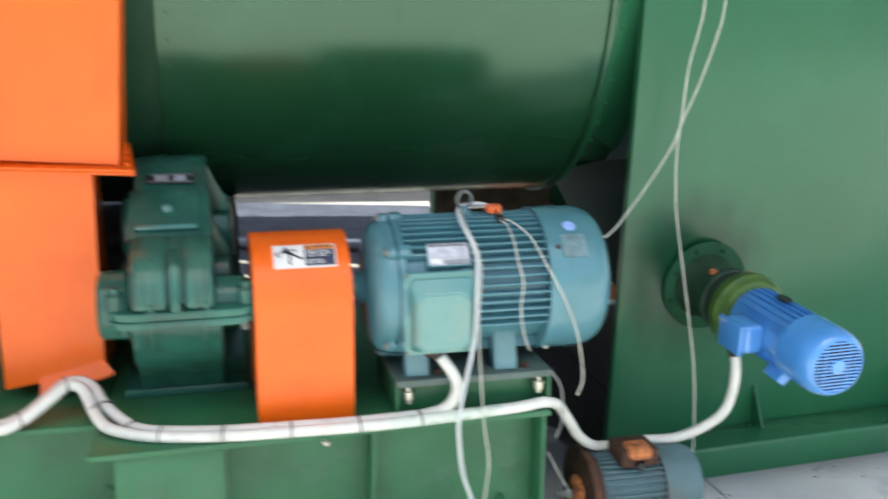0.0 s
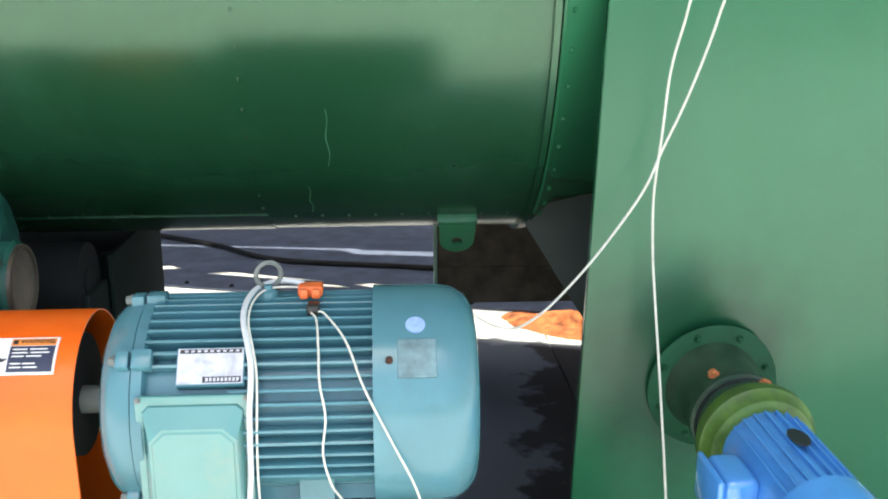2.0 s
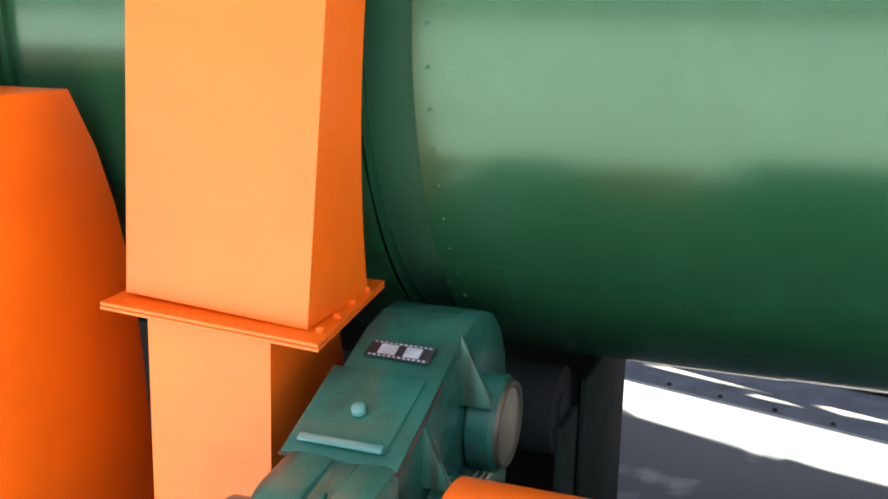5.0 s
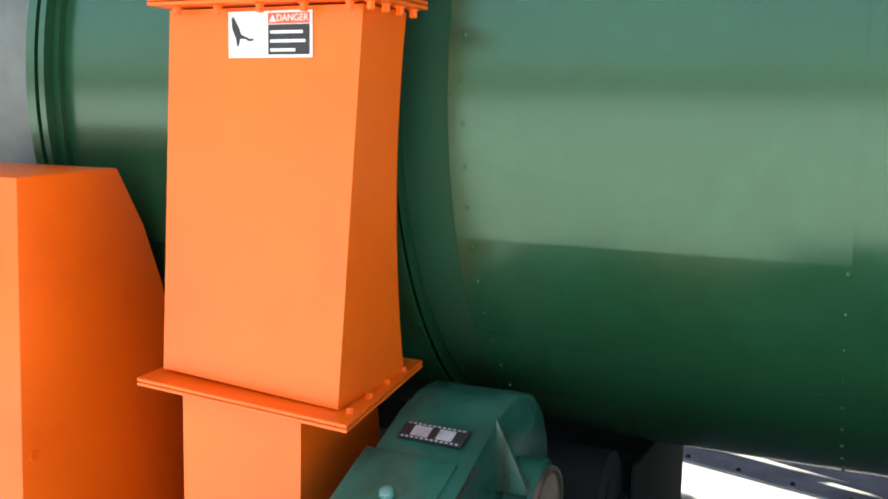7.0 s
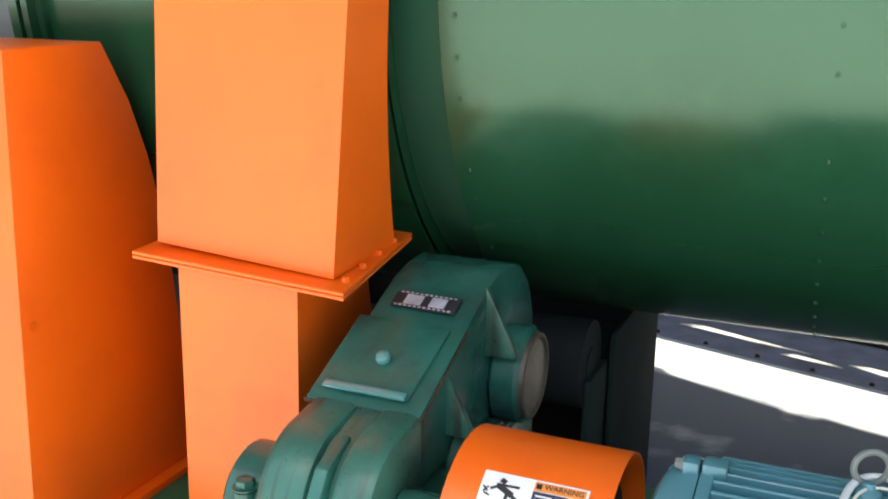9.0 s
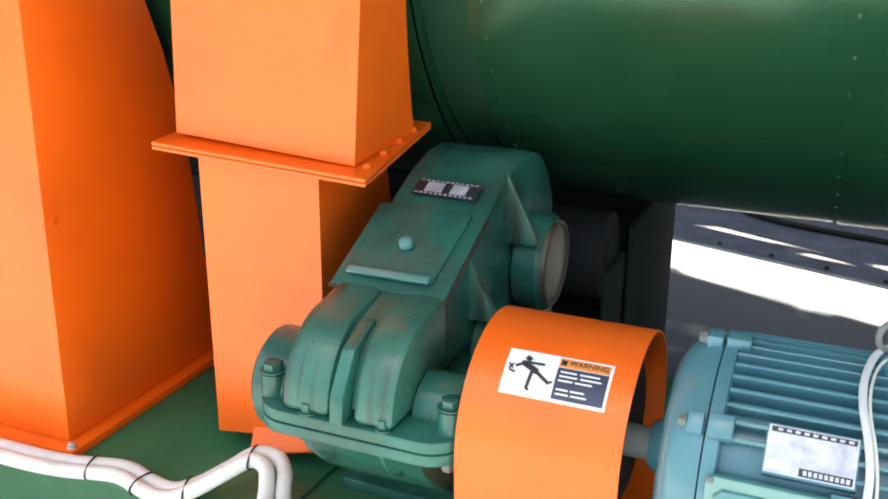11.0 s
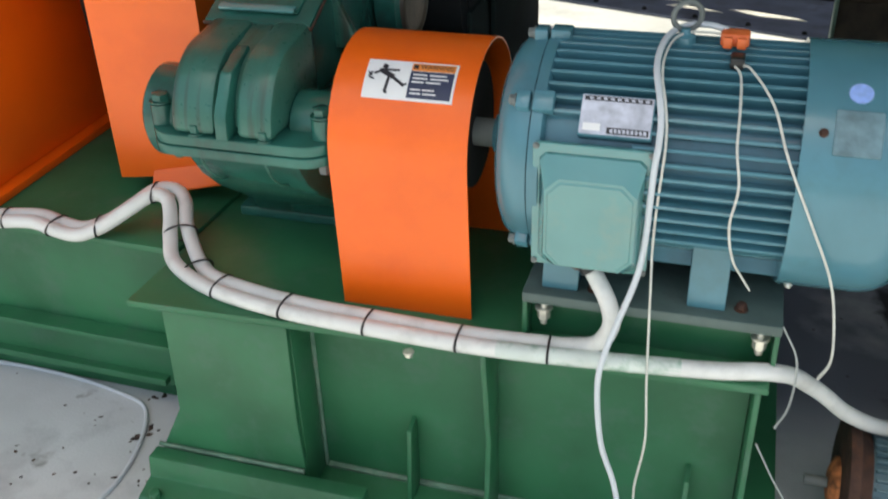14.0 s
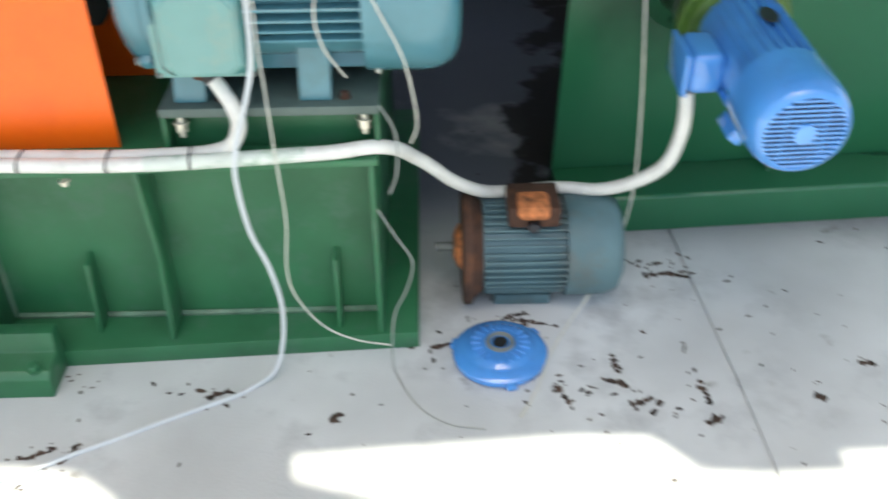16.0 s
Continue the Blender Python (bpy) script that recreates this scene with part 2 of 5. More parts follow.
def concrete():
    m = material("concrete", (0.545, 0.57, 0.575), 0.75, vary=0.2, scale=1.6, bump=0.25, bump_scale=120, dirt=(0.40, 0.42, 0.43), dirt_amount=0.9, dirt_scale=3.0, detail=10)
    nt = m.node_tree
    n, l = nt.nodes, nt.links
    b = n["Principled BSDF"]
    old = b.inputs["Base Color"].links[0].from_socket
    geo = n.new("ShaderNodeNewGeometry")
    # drum shade painted into the slab, together with real damp and black stains
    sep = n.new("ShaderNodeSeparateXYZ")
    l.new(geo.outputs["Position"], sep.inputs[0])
    wet_shade = n.new("ShaderNodeMapRange")
    wet_shade.interpolation_type = "SMOOTHSTEP"
    wet_shade.inputs[1].default_value, wet_shade.inputs[2].default_value = 0.05, 0.5
    l.new(sep.outputs["Y"], wet_shade.inputs[0])
    # the painted shade ends along the slanted edge of the sun strip
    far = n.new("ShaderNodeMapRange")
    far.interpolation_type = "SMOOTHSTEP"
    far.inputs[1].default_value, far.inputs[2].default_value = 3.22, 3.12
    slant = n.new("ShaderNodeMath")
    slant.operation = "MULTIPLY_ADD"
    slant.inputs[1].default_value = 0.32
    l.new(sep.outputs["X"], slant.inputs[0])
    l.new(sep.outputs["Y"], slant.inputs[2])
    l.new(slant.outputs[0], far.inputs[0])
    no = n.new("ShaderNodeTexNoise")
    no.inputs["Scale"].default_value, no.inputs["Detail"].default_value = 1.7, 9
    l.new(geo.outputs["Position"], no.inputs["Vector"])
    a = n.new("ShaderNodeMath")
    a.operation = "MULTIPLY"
    l.new(wet_shade.outputs[0], a.inputs[0])
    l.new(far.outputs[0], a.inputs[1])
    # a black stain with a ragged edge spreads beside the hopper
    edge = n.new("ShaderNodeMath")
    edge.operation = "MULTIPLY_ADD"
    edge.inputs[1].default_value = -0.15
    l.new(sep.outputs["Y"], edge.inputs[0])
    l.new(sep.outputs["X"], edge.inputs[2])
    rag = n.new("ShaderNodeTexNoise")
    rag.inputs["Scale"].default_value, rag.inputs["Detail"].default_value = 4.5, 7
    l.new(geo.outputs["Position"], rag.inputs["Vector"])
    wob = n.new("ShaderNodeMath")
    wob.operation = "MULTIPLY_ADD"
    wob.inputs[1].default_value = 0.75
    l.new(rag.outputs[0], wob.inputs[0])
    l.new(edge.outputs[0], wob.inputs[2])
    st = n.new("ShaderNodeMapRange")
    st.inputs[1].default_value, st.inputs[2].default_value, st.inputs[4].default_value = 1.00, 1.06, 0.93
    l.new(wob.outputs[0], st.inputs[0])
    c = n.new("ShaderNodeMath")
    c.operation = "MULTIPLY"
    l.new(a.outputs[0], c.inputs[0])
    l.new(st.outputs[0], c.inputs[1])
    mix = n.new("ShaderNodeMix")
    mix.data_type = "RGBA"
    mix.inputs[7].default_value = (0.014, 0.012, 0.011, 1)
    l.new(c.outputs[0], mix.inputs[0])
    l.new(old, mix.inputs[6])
    # one darker blue tone holds both patchy damp and the drum's shade
    damp_shade = n.new("ShaderNodeMapRange")
    damp_shade.inputs[1].default_value, damp_shade.inputs[2].default_value, damp_shade.inputs[4].default_value = 0.25, 0.42, 0.95
    l.new(no.outputs[0], damp_shade.inputs[0])
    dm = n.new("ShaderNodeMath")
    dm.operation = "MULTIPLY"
    l.new(damp_shade.outputs[0], dm.inputs[0])
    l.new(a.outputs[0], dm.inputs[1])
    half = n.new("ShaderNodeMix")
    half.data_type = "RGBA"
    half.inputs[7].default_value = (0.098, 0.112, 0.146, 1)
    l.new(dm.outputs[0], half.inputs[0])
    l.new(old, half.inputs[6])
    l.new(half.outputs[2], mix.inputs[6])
    # scattered brown spots
    vo = n.new("ShaderNodeTexNoise")
    vo.inputs["Scale"].default_value, vo.inputs["Detail"].default_value = 7.5, 5
    l.new(geo.outputs["Position"], vo.inputs["Vector"])
    sp = n.new("ShaderNodeMapRange")
    sp.inputs[1].default_value, sp.inputs[2].default_value, sp.inputs[4].default_value = 0.68, 0.74, 0.6
    l.new(vo.outputs[0], sp.inputs[0])
    spots = n.new("ShaderNodeMix")
    spots.data_type = "RGBA"
    spots.inputs[7].default_value = (0.13, 0.12, 0.10, 1)
    l.new(sp.outputs[0], spots.inputs[0])
    l.new(mix.outputs[2], spots.inputs[6])
    l.new(spots.outputs[2], b.inputs["Base Color"])
    return m


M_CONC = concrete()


# ---- mesh helpers ----
def rest(ob):
    """The world pose of a thing or part as it is built."""
    return (rest(ob.parent) @ ob.matrix_parent_inverse if ob.parent else Matrix.Identity(4)) @ ob.matrix_basis


def part(name, bm, mat, parent=None, label="", smooth=0.6):
    """Links a bmesh as one mesh object under a thing or part."""
    bmesh.ops.recalc_face_normals(bm, faces=bm.faces)
    me = bpy.data.meshes.new(name)
    bm.to_mesh(me)
    bm.free()
    me.materials.append(mat)
    me.set_sharp_from_angle(angle=smooth)
    for p in me.polygons:
        p.use_smooth = True
    ob = new(name, me)
    if parent is not None:
        ob.parent = parent
        ob.matrix_parent_inverse = rest(parent).inverted()
    return tagged(ob, label=label)


def again(name, src, m, parent):
    """Another object on the mesh of src, at pose m in its parent's space."""
    ob = new(name, src.data)
    ob.parent = parent
    ob.matrix_parent_inverse = rest(parent).inverted()
    ob.matrix_basis = m
    return ob


def thing(name, label, category, group="", at=(0, 0, 0)):
    ob = new(name)
    ob.empty_display_size = 0.1
    ob.matrix_basis = pose(*at)
    return tagged(ob, label, category, group)


def box(x0, x1, y0, y1, z0, z1, bevel=0.004, segs=2, bm=None):
    own = bm is None
    bm = bm or bmesh.new()
    r = bmesh.ops.create_cube(bm, size=1.0, matrix=Matrix.LocRotScale(((x0 + x1) / 2, (y0 + y1) / 2, (z0 + z1) / 2), None, (x1 - x0, y1 - y0, z1 - z0)))
    if bevel:
        edges = list({e for v in r["verts"] for e in v.link_edges})
        bmesh.ops.bevel(bm, geom=edges, offset=bevel, segments=segs, affect="EDGES", profile=0.5)
    return bm


def prism(pts, axis, a, b, bevel=0.0, bm=None):
    """Extrudes a closed outline. axis x: pts are (y, z); y: (x, z); z: (x, y)."""
    bm = bm or bmesh.new()
    def place(p, d):
        return {"x": (d, p[0], p[1]), "y": (p[0], d, p[1]), "z": (p[0], p[1], d)}[axis]
    lo, hi = [bm.verts.new(place(p, a)) for p in pts], [bm.verts.new(place(p, b)) for p in pts]
    n = len(pts)
    faces = [bm.faces.new(lo), bm.faces.new(hi)] + [bm.faces.new((lo[i], lo[(i + 1) % n], hi[(i + 1) % n], hi[i])) for i in range(n)]
    bmesh.ops.recalc_face_normals(bm, faces=faces)
    if bevel:
        edges = [e for e in bm.edges if e.verts[0] in set(lo + hi) and e.calc_face_angle(0) > 0.5]
        bmesh.ops.bevel(bm, geom=edges, offset=bevel, segments=2, affect="EDGES", profile=0.5, clamp_overlap=True)
    return bm


def lathe(profile, m, segs=48, bm=None, closed=False):
    """Turns (distance along the axis, radius) rows round local z, then places them by m."""
    bm = bm or bmesh.new()
    rings = []
    for d, r in profile:
        if r < 1e-5:
            rings.append([bm.verts.new(m @ Vector((0, 0, d)))])
        else:
            rings.append([bm.verts.new(m @ Vector((r * math.cos(2 * math.pi * k / segs), r * math.sin(2 * math.pi * k / segs), d))) for k in range(segs)])
    for a, b in zip(rings, rings[1:]):
        for k in range(segs):
            q = [a[k % len(a)], a[(k + 1) % len(a)], b[(k + 1) % len(b)], b[k % len(b)]]
            q = list(dict.fromkeys(q))
            if len(q) > 2:
                bm.faces.new(q)
    if closed:
        a, b = rings[-1], rings[0]
        for k in range(segs):
            bm.faces.new((a[k], a[(k + 1) % segs], b[(k + 1) % segs], b[k]))
    else:
        for ring in (rings[0], rings[-1]):
            if len(ring) > 2:
                bm.faces.new(ring)
    return bm


ALONG_X = pose(0, 0, 0, 0, 90, 0)


def on_x(x, y, z):
    """A frame whose local z runs along world x from (x, y, z)."""
    return pose(x, y, z) @ ALONG_X


def spline(points, steps=8):
    """A smooth line through points."""
    p = [Vector(q) for q in points]
    p = [2 * p[0] - p[1]] + p + [2 * p[-1] - p[-2]]
    out = []
    for a, b, c, d in zip(p, p[1:], p[2:], p[3:]):
        for k in range(steps):
            t = k / steps
            out.append(0.5 * (2 * b + (c - a) * t + (2 * a - 5 * b + 4 * c - d) * t * t + (3 * b - a - 3 * c + d) * t ** 3))
    return out + [p[-2]]


def tube(points, r, segs=10, steps=8, bm=None):
    bm = bm or bmesh.new()
    line = spline(points, steps)
    normal, rings = None, []
    for i, q in enumerate(line):
        way = (line[min(i + 1, len(line) - 1)] - line[max(i - 1, 0)]).normalized()
        if normal is None:
            normal = way.orthogonal().normalized()
        normal = (normal - way * normal.dot(way)).normalized()
        side = way.cross(normal)
        rings.append([bm.verts.new(q + r * (math.cos(2 * math.pi * k / segs) * normal + math.sin(2 * math.pi * k / segs) * side)) for k in range(segs)])
    for a, b in zip(rings, rings[1:]):
        for k in range(segs):
            bm.faces.new((a[k], a[(k + 1) % segs], b[(k + 1) % segs], b[k]))
    bm.faces.new(rings[0])
    bm.faces.new(rings[-1])
    return bm


def lettering(text, size, m, mat, parent):
    """Raised letters in the built-in font as one mesh, centred, local z outwards."""
    cu = bpy.data.curves.new("word", "FONT")
    cu.body, cu.size, cu.extrude = text, size, 0.0003
    cu.align_x, cu.align_y = "CENTER", "CENTER"
    ob = new("word", cu)
    me = bpy.data.meshes.new_from_object(ob)
    bpy.data.objects.remove(ob)
    bpy.data.curves.remove(cu)
    me.name = "word"
    me.materials.clear()
    me.materials.append(mat)
    ob = new("word", me)
    ob.parent = parent
    ob.matrix_parent_inverse = rest(parent).inverted()
    ob.matrix_basis = m
    return ob


def bolt(name, parent, m, r=0.011, h=0.01, mat=None, shank=0.0):
    """A hexagon head with a washer, local z outwards."""
    bm = lathe([(-shank, r * 0.55), (0, r * 0.55), (0, r * 1.35), (0.003, r * 1.35)], Matrix.Identity(4), 12)
    lathe([(0.003, r), (h, r), (h + 0.002, r * 0.8)], Matrix.Identity(4), 6, bm)
    ob = part(name, bm, mat or M_ZINC, parent)
    ob.matrix_basis = m
    return ob


# ---- ground, roof, distance ----
def plane_part(name, quads, mat, z=0.0):
    bm = bmesh.new()
    for q in quads:
        bm.faces.new([bm.verts.new((x, y, z)) for x, y in q])
    return part(name, bm, mat)


def build_ground():
    bm = bmesh.new()
    # one sheet with a fine grid near the machine, cut by a shallow joint
    xs = [-60, -20, -8, -4] + [-3 + 0.25 * k for k in range(17)] + [1.232, 1.242] + [1.5 + 0.25 * k for k in range(9)] + [6, 10, 20, 60]
    ys = [-60, -20, -8] + [-4 + 0.5 * k for k in range(21)] + [8, 12, 20, 60]
    verts = [[bm.verts.new((x + (0.0 if not 1.2 < x < 1.3 else -0.07 * max(0.0, min(1.0, (y + 0.8) / 1.1))), y, 0)) for y in ys] for x in xs]
    for i in range(len(xs) - 1):
        for j in range(len(ys) - 1):
            bm.faces.new((verts[i][j], verts[i + 1][j], verts[i + 1][j + 1], verts[i][j + 1]))
    groove = [f for f in bm.faces if 1.1 < f.calc_center_median().x < 1.245 and f.calc_area() < 0.02]
    for f in groove:
        r = bmesh.ops.inset_individual(bm, faces=[f], thickness=0.0015)
        bmesh.ops.translate(bm, verts=f.verts, vec=(0, 0, -0.008))
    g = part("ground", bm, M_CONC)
    tagged(g, "light grey concrete slab with brown stains and a joint", "concrete ground", kind="structure")


build_ground()


def build_roof():
    """A high unseen roof over the machine, cut to shape its shade; the gaps between its sheets let strips of sun
    through.
    """
    h = 4.6
    off = Vector((SUN_DIR.x, SUN_DIR.y)) * (h / SUN_DIR.z)

    def sheet(pts, holes=()):
        bm = bmesh.new()
        loops = [[bm.verts.new((x + off.x, y + off.y, h)) for x, y in ring] for ring in (pts, *holes)]
        edges = [bm.edges.new((r[i], r[(i + 1) % len(r)])) for r in loops for i in range(len(r))]
        faces = [f for f in bmesh.ops.triangle_fill(bm, edges=edges, use_beauty=True)["geom"] if isinstance(f, bmesh.types.BMFace)]
        up = [g for g in bmesh.ops.extrude_face_region(bm, geom=faces)["geom"] if isinstance(g, bmesh.types.BMVert)]
        bmesh.ops.translate(bm, verts=up, vec=(0, 0, 0.03))
        part_ob = part("roof", bm, M_ROOF)
        return tagged(part_ob, "unseen grey roof sheet high over the machine", "roof", kind="structure")

    # outlines of the shade that each sheet throws on the slab
    sheet([(-14, -0.86), (-1.3, -0.80), (-0.994, -0.757), (-0.718, -0.722), (-0.573, -0.725), (-0.44, -0.745), (-0.36, -0.80), (-0.28, -0.87), (-0.15, -0.96), (0.05, -1.0), (0.30, -0.96), (0.34, -0.87), (0.20, -0.825),
           (0.09, -0.79), (0.076, -0.708), (0.33, -0.689), (0.75, -0.664), (0.95, -0.67), (0.985, -0.705), (1.053, -0.785), (1.20, -0.797), (1.40, -0.793),
           (1.405, -0.735), (14, -0.68), (14, 0.2), (6, 1.35), (1.3, 2.80), (0.15, 3.10), (-0.02, 3.17), (-0.06, 3.12), (-0.80, 3.42), (-0.86, 3.50), (-1.0, 3.53), (-7, 5.2), (-14, 6.5)])
    # slits cut in the second sheet drop flecks of sun on the far slab
    sheet([(-14, 6.9), (-7, 5.6), (-1.1, 4.02), (0.1, 3.66), (0.59, 3.50), (2.2, 3.0), (6, 2.0), (14, 0.6), (14, 3.0), (6, 3.9), (0.70, 4.60), (0.06, 4.72), (-0.03, 4.82), (-0.44, 4.91), (-7, 5.9), (-14, 7.1)], SLITS)
    sheet([(-14, 7.25), (-7, 6.0), (-0.46, 4.95), (0.05, 4.88), (0.12, 4.83), (0.70, 4.73), (6, 4.05), (14, 3.2), (14, 4.5), (6, 5.2), (1.2, 5.5), (0.6, 5.7), (-7, 7.0), (-14, 8.2)])
    sheet([(-14, 8.5), (6, 5.7), (14, 4.8), (14, 13), (-14, 13)])


SLITS = [[(-0.86, 4.255), (-0.74, 4.28), (-0.45, 4.17), (-0.18, 4.08), (-0.45, 4.13), (-0.74, 4.22)],
         [(-0.26, 3.97), (-0.20, 3.995), (0.0, 3.925), (0.03, 3.90), (-0.15, 3.935)],
         [(0.11, 3.94), (0.20, 3.95), (0.46, 3.865), (0.49, 3.83), (0.26, 3.86)],
         [(-1.30, 4.46), (-1.20, 4.475), (-1.12, 4.42), (-1.22, 4.40)]]


build_roof()


def build_far_bank():
    """Sheet walls added far behind and beside the machine to hold back sky light."""
    bm = box(-14, 14, 9.0, 9.2, 0, 4.6, 0.0)
    for k in range(56):
        box(-14 + 0.5 * k, -13.93 + 0.5 * k, 8.94, 9.0, 0, 4.6, 0.0, bm=bm)
    tagged(part("light_block_back", bm, M_TARP), "grey blue ribbed sheet wall added behind the machine to cut light", "wall", kind="structure")
    bm = box(-9.2, -9.0, -0.5, 8.9, 0, 4.5, 0.0)
    for k in range(18):
        box(-9.0, -8.94, -0.4 + 0.5 * k, -0.33 + 0.5 * k, 0, 4.5, 0.0, bm=bm)
    tagged(part("light_block_left", bm, M_TARP), "grey blue ribbed sheet wall added beside the machine to cut light", "wall", kind="structure")


build_far_bank()

# ---- rotating drum ----
DY, DZ, DR = 1.379, 2.059, 1.019
drum = thing("rotary_drum", "large glossy green riveted steel drum turning on its axis", "rotary drum", at=(0, DY, DZ))


def ring_profile(rows):
    return lathe(rows, on_x(0, DY, DZ), 128)


def build_drum():
    def shell(name, x0, r0, x1, r1, label=""):
        t = 0.012
        return part(name, lathe([(x0, r0 - t), (x0, r0), (x1, r1), (x1, r1 - t)], on_x(0, DY, DZ), 160, closed=True), M_COLLAR if label else M_DRUM, drum, label, smooth=0.5)

    shell("shell", -0.888, DR, 0.757, DR)
    shell("shell", -1.03, DR - 0.055, -0.888, DR - 0.016, "darker recessed collar of the drum")
    shell("shell", -2.02, DR, -1.03, DR)
    for x, w, r in ((-2.10, 0.03, 1.054), (-2.04, 0.02, 1.069), (-2.02, 0.02, 1.039), (-1.05, 0.02, 1.024)):
        part("rim_ring", lathe([(x, r - 0.06), (x, r), (x + w, r), (x + w, r - 0.06)], on_x(0, DY, DZ), 128, closed=True), M_DRUM, drum)
    part("end_plate", lathe([(-2.75, 0.05), (-2.75, 0.999), (-2.10, 0.999), (-2.10, 0.05)], on_x(0, DY, DZ), 96, closed=True), M_GREY, drum, "bare grey end section")
    part("rim_ring", lathe([(0.747, 0.99), (0.747, 1.036), (0.764, 1.036), (0.764, 0.99)], on_x(0, DY, DZ), 128, closed=True), M_DRUM, drum)
    # lap plates: a thin second skin with its edge on the long seam
    def lap(x0, x1, a0, a1, r):
        bm = bmesh.new()
        n = 24
        rows = []
        for k in range(n + 1):
            a = radians(a0 + (a1 - a0) * k / n)
            c, s = -math.cos(a), -math.sin(a)
            rows.append([bm.verts.new((x, DY + q * c, DZ + q * s)) for x, q in ((x0, DR - 0.002), (x0, r), (x1, r), (x1, DR - 0.002))])
        for a, b in zip(rows, rows[1:]):
            for k in range(3):
                bm.faces.new((a[k], a[k + 1], b[k + 1], b[k]))
        for e in (rows[0], rows[-1]):
            bm.faces.new(e)
        return part("lap_plate", bm, M_DRUM, drum, smooth=0.3)

    lap(-0.886, -0.055, SEAM, SEAM + 112, DR + 0.0035)
    lap(-0.05, 0.73, SEAM - 118, SEAM + 1.5, DR + 0.0035)
    # rivets
    head = part("rivet", lathe([(0, 0.0056), (0.002, 0.005), (0.0032, 0.003), (0.0036, 0)], Matrix.Identity(4), 8), M_DRUM, drum)
    used = [False]

    def rivet(x, deg, r=DR + 0.003):
        m = pose(0, DY, DZ) @ Matrix.Rotation(radians(deg), 4, "X") @ pose(x, -r, 0, 90, 0, 0)
        if not used[0]:
            head.matrix_basis = m
            used[0] = True
        else:
            again("rivet", head, m, drum)

    for k in range(68):
        rivet(-0.850, 360 / 68 * k)
    for k in range(68):
        rivet(-0.062, 360 / 68 * k, DR - 0.0005)
    for k in range(9):
        rivet(-0.80 + 0.083 * k, SEAM - 0.9)
        rivet(0.03 + 0.083 * k, SEAM + 0.6)
    # lifting lug: a pad plate and an eye plate that stands off the shell
    def lug(x, deg):
        m = pose(0, DY, DZ) @ Matrix.Rotation(radians(deg), 4, "X")
        pad = box(x - 0.062, x + 0.062, -DR - 0.030, -DR + 0.004, -0.016, 0.006, 0.003)
        bm = pad
        # tongue hangs along the tangent: a plate with a round end and a hole
        outline = [(x - 0.058, 0.004), (x + 0.058, 0.004), (x + 0.055, -0.064)]
        outline += [(x + 0.055 * math.cos(radians(a)), -0.064 - 0.055 * math.sin(radians(a))) for a in range(15, 180, 15)]
        outline += [(x - 0.055, -0.064)]
        hole = [(x + 0.018 * math.cos(radians(a)), -0.069 - 0.018 * math.sin(radians(a))) for a in range(0, 360, 30)]
        for y in (-DR - 0.044, -DR - 0.030):
            # the plate is bent outwards from the shell
            def bent(p):
                return (p[0], -DR - 0.037 + (y + DR + 0.037) * 0.88 + p[1] * 0.47, p[1] * 0.88 - (y + DR + 0.037) * 0.47)
            o = [bm.verts.new(bent(p)) for p in outline]
            hh = [bm.verts.new(bent(p)) for p in hole]
            eds = [bm.edges.new((o[i], o[(i + 1) % len(o)])) for i in range(len(o))] + [bm.edges.new((hh[i], hh[(i + 1) % len(hh)])) for i in range(len(hh))]
            bmesh.ops.triangle_fill(bm, edges=eds, use_beauty=True)
            if y < -DR - 0.037:
                o1, h1 = o, hh
        for u, v in ((o1, o), (h1, hh)):
            for i in range(len(u)):
                bm.faces.new((u[i], u[(i + 1) % len(u)], v[(i + 1) % len(v)], v[i]))
        ob = part("lifting_lug", bm, M_BASE, drum, "lifting lug plate with a round hole")
        ob.matrix_basis = m
    # pale scuffs left on the paint as the drum turned
    def scuff(x, w, a0, a1):
        bm = bmesh.new()
        rows = []
        for k in range(9):
            a = radians(a0 + (a1 - a0) * k / 8)
            c, q = (-math.cos(a), -math.sin(a)), w * (0.35 + 0.65 * math.sin(math.pi * (k + 0.5) / 9))
            drift = 0.004 * math.sin(k * 1.3)
            rows.append([bm.verts.new((x + drift + o * q, DY + r * c[0], DZ + r * c[1])) for o, r in ((-1, DR + 0.001), (-1, DR + 0.0045), (1, DR + 0.0045), (1, DR + 0.001))])
        for a, b in zip(rows, rows[1:]):
            for k in range(4):
                bm.faces.new((a[k], a[(k + 1) % 4], b[(k + 1) % 4], b[k]))
        bm.faces.new(rows[0])
        bm.faces.new(rows[-1])
        part("paint_scuff", bm, M_SCUFF, drum, "pale scuff on the paint")
    scuff(0.156, 0.0012, 0, 12)
    scuff(0.088, 0.0013, 18, 28)
    lug(0.535, LUG)
    lug(0.535, LUG + 180)


RATE = -30.5      # degrees a second about +x
SEAM, LUG = 29.8, 31.0   # angles below the horizontal at 3.0 s
build_drum()
# the angles above hold at 3.0 s, so the drum is keyed round that moment
DRUM_ROWS = [(t, pose(0, DY, DZ, RATE * (t - 3.0), 0, 0)) for t in range(0, 17)]

# ---- hopper housing at the drum's right end ----
hopper = thing("hopper_housing", "green painted sheet steel hopper housing on a ground sill", "hopper", at=(0.85, 0.38, 0))
HM = pose(0.845, 0.385, 0, 0, 0, 3.4)


def in_hopper(ob):
    ob.matrix_basis = HM
    return ob


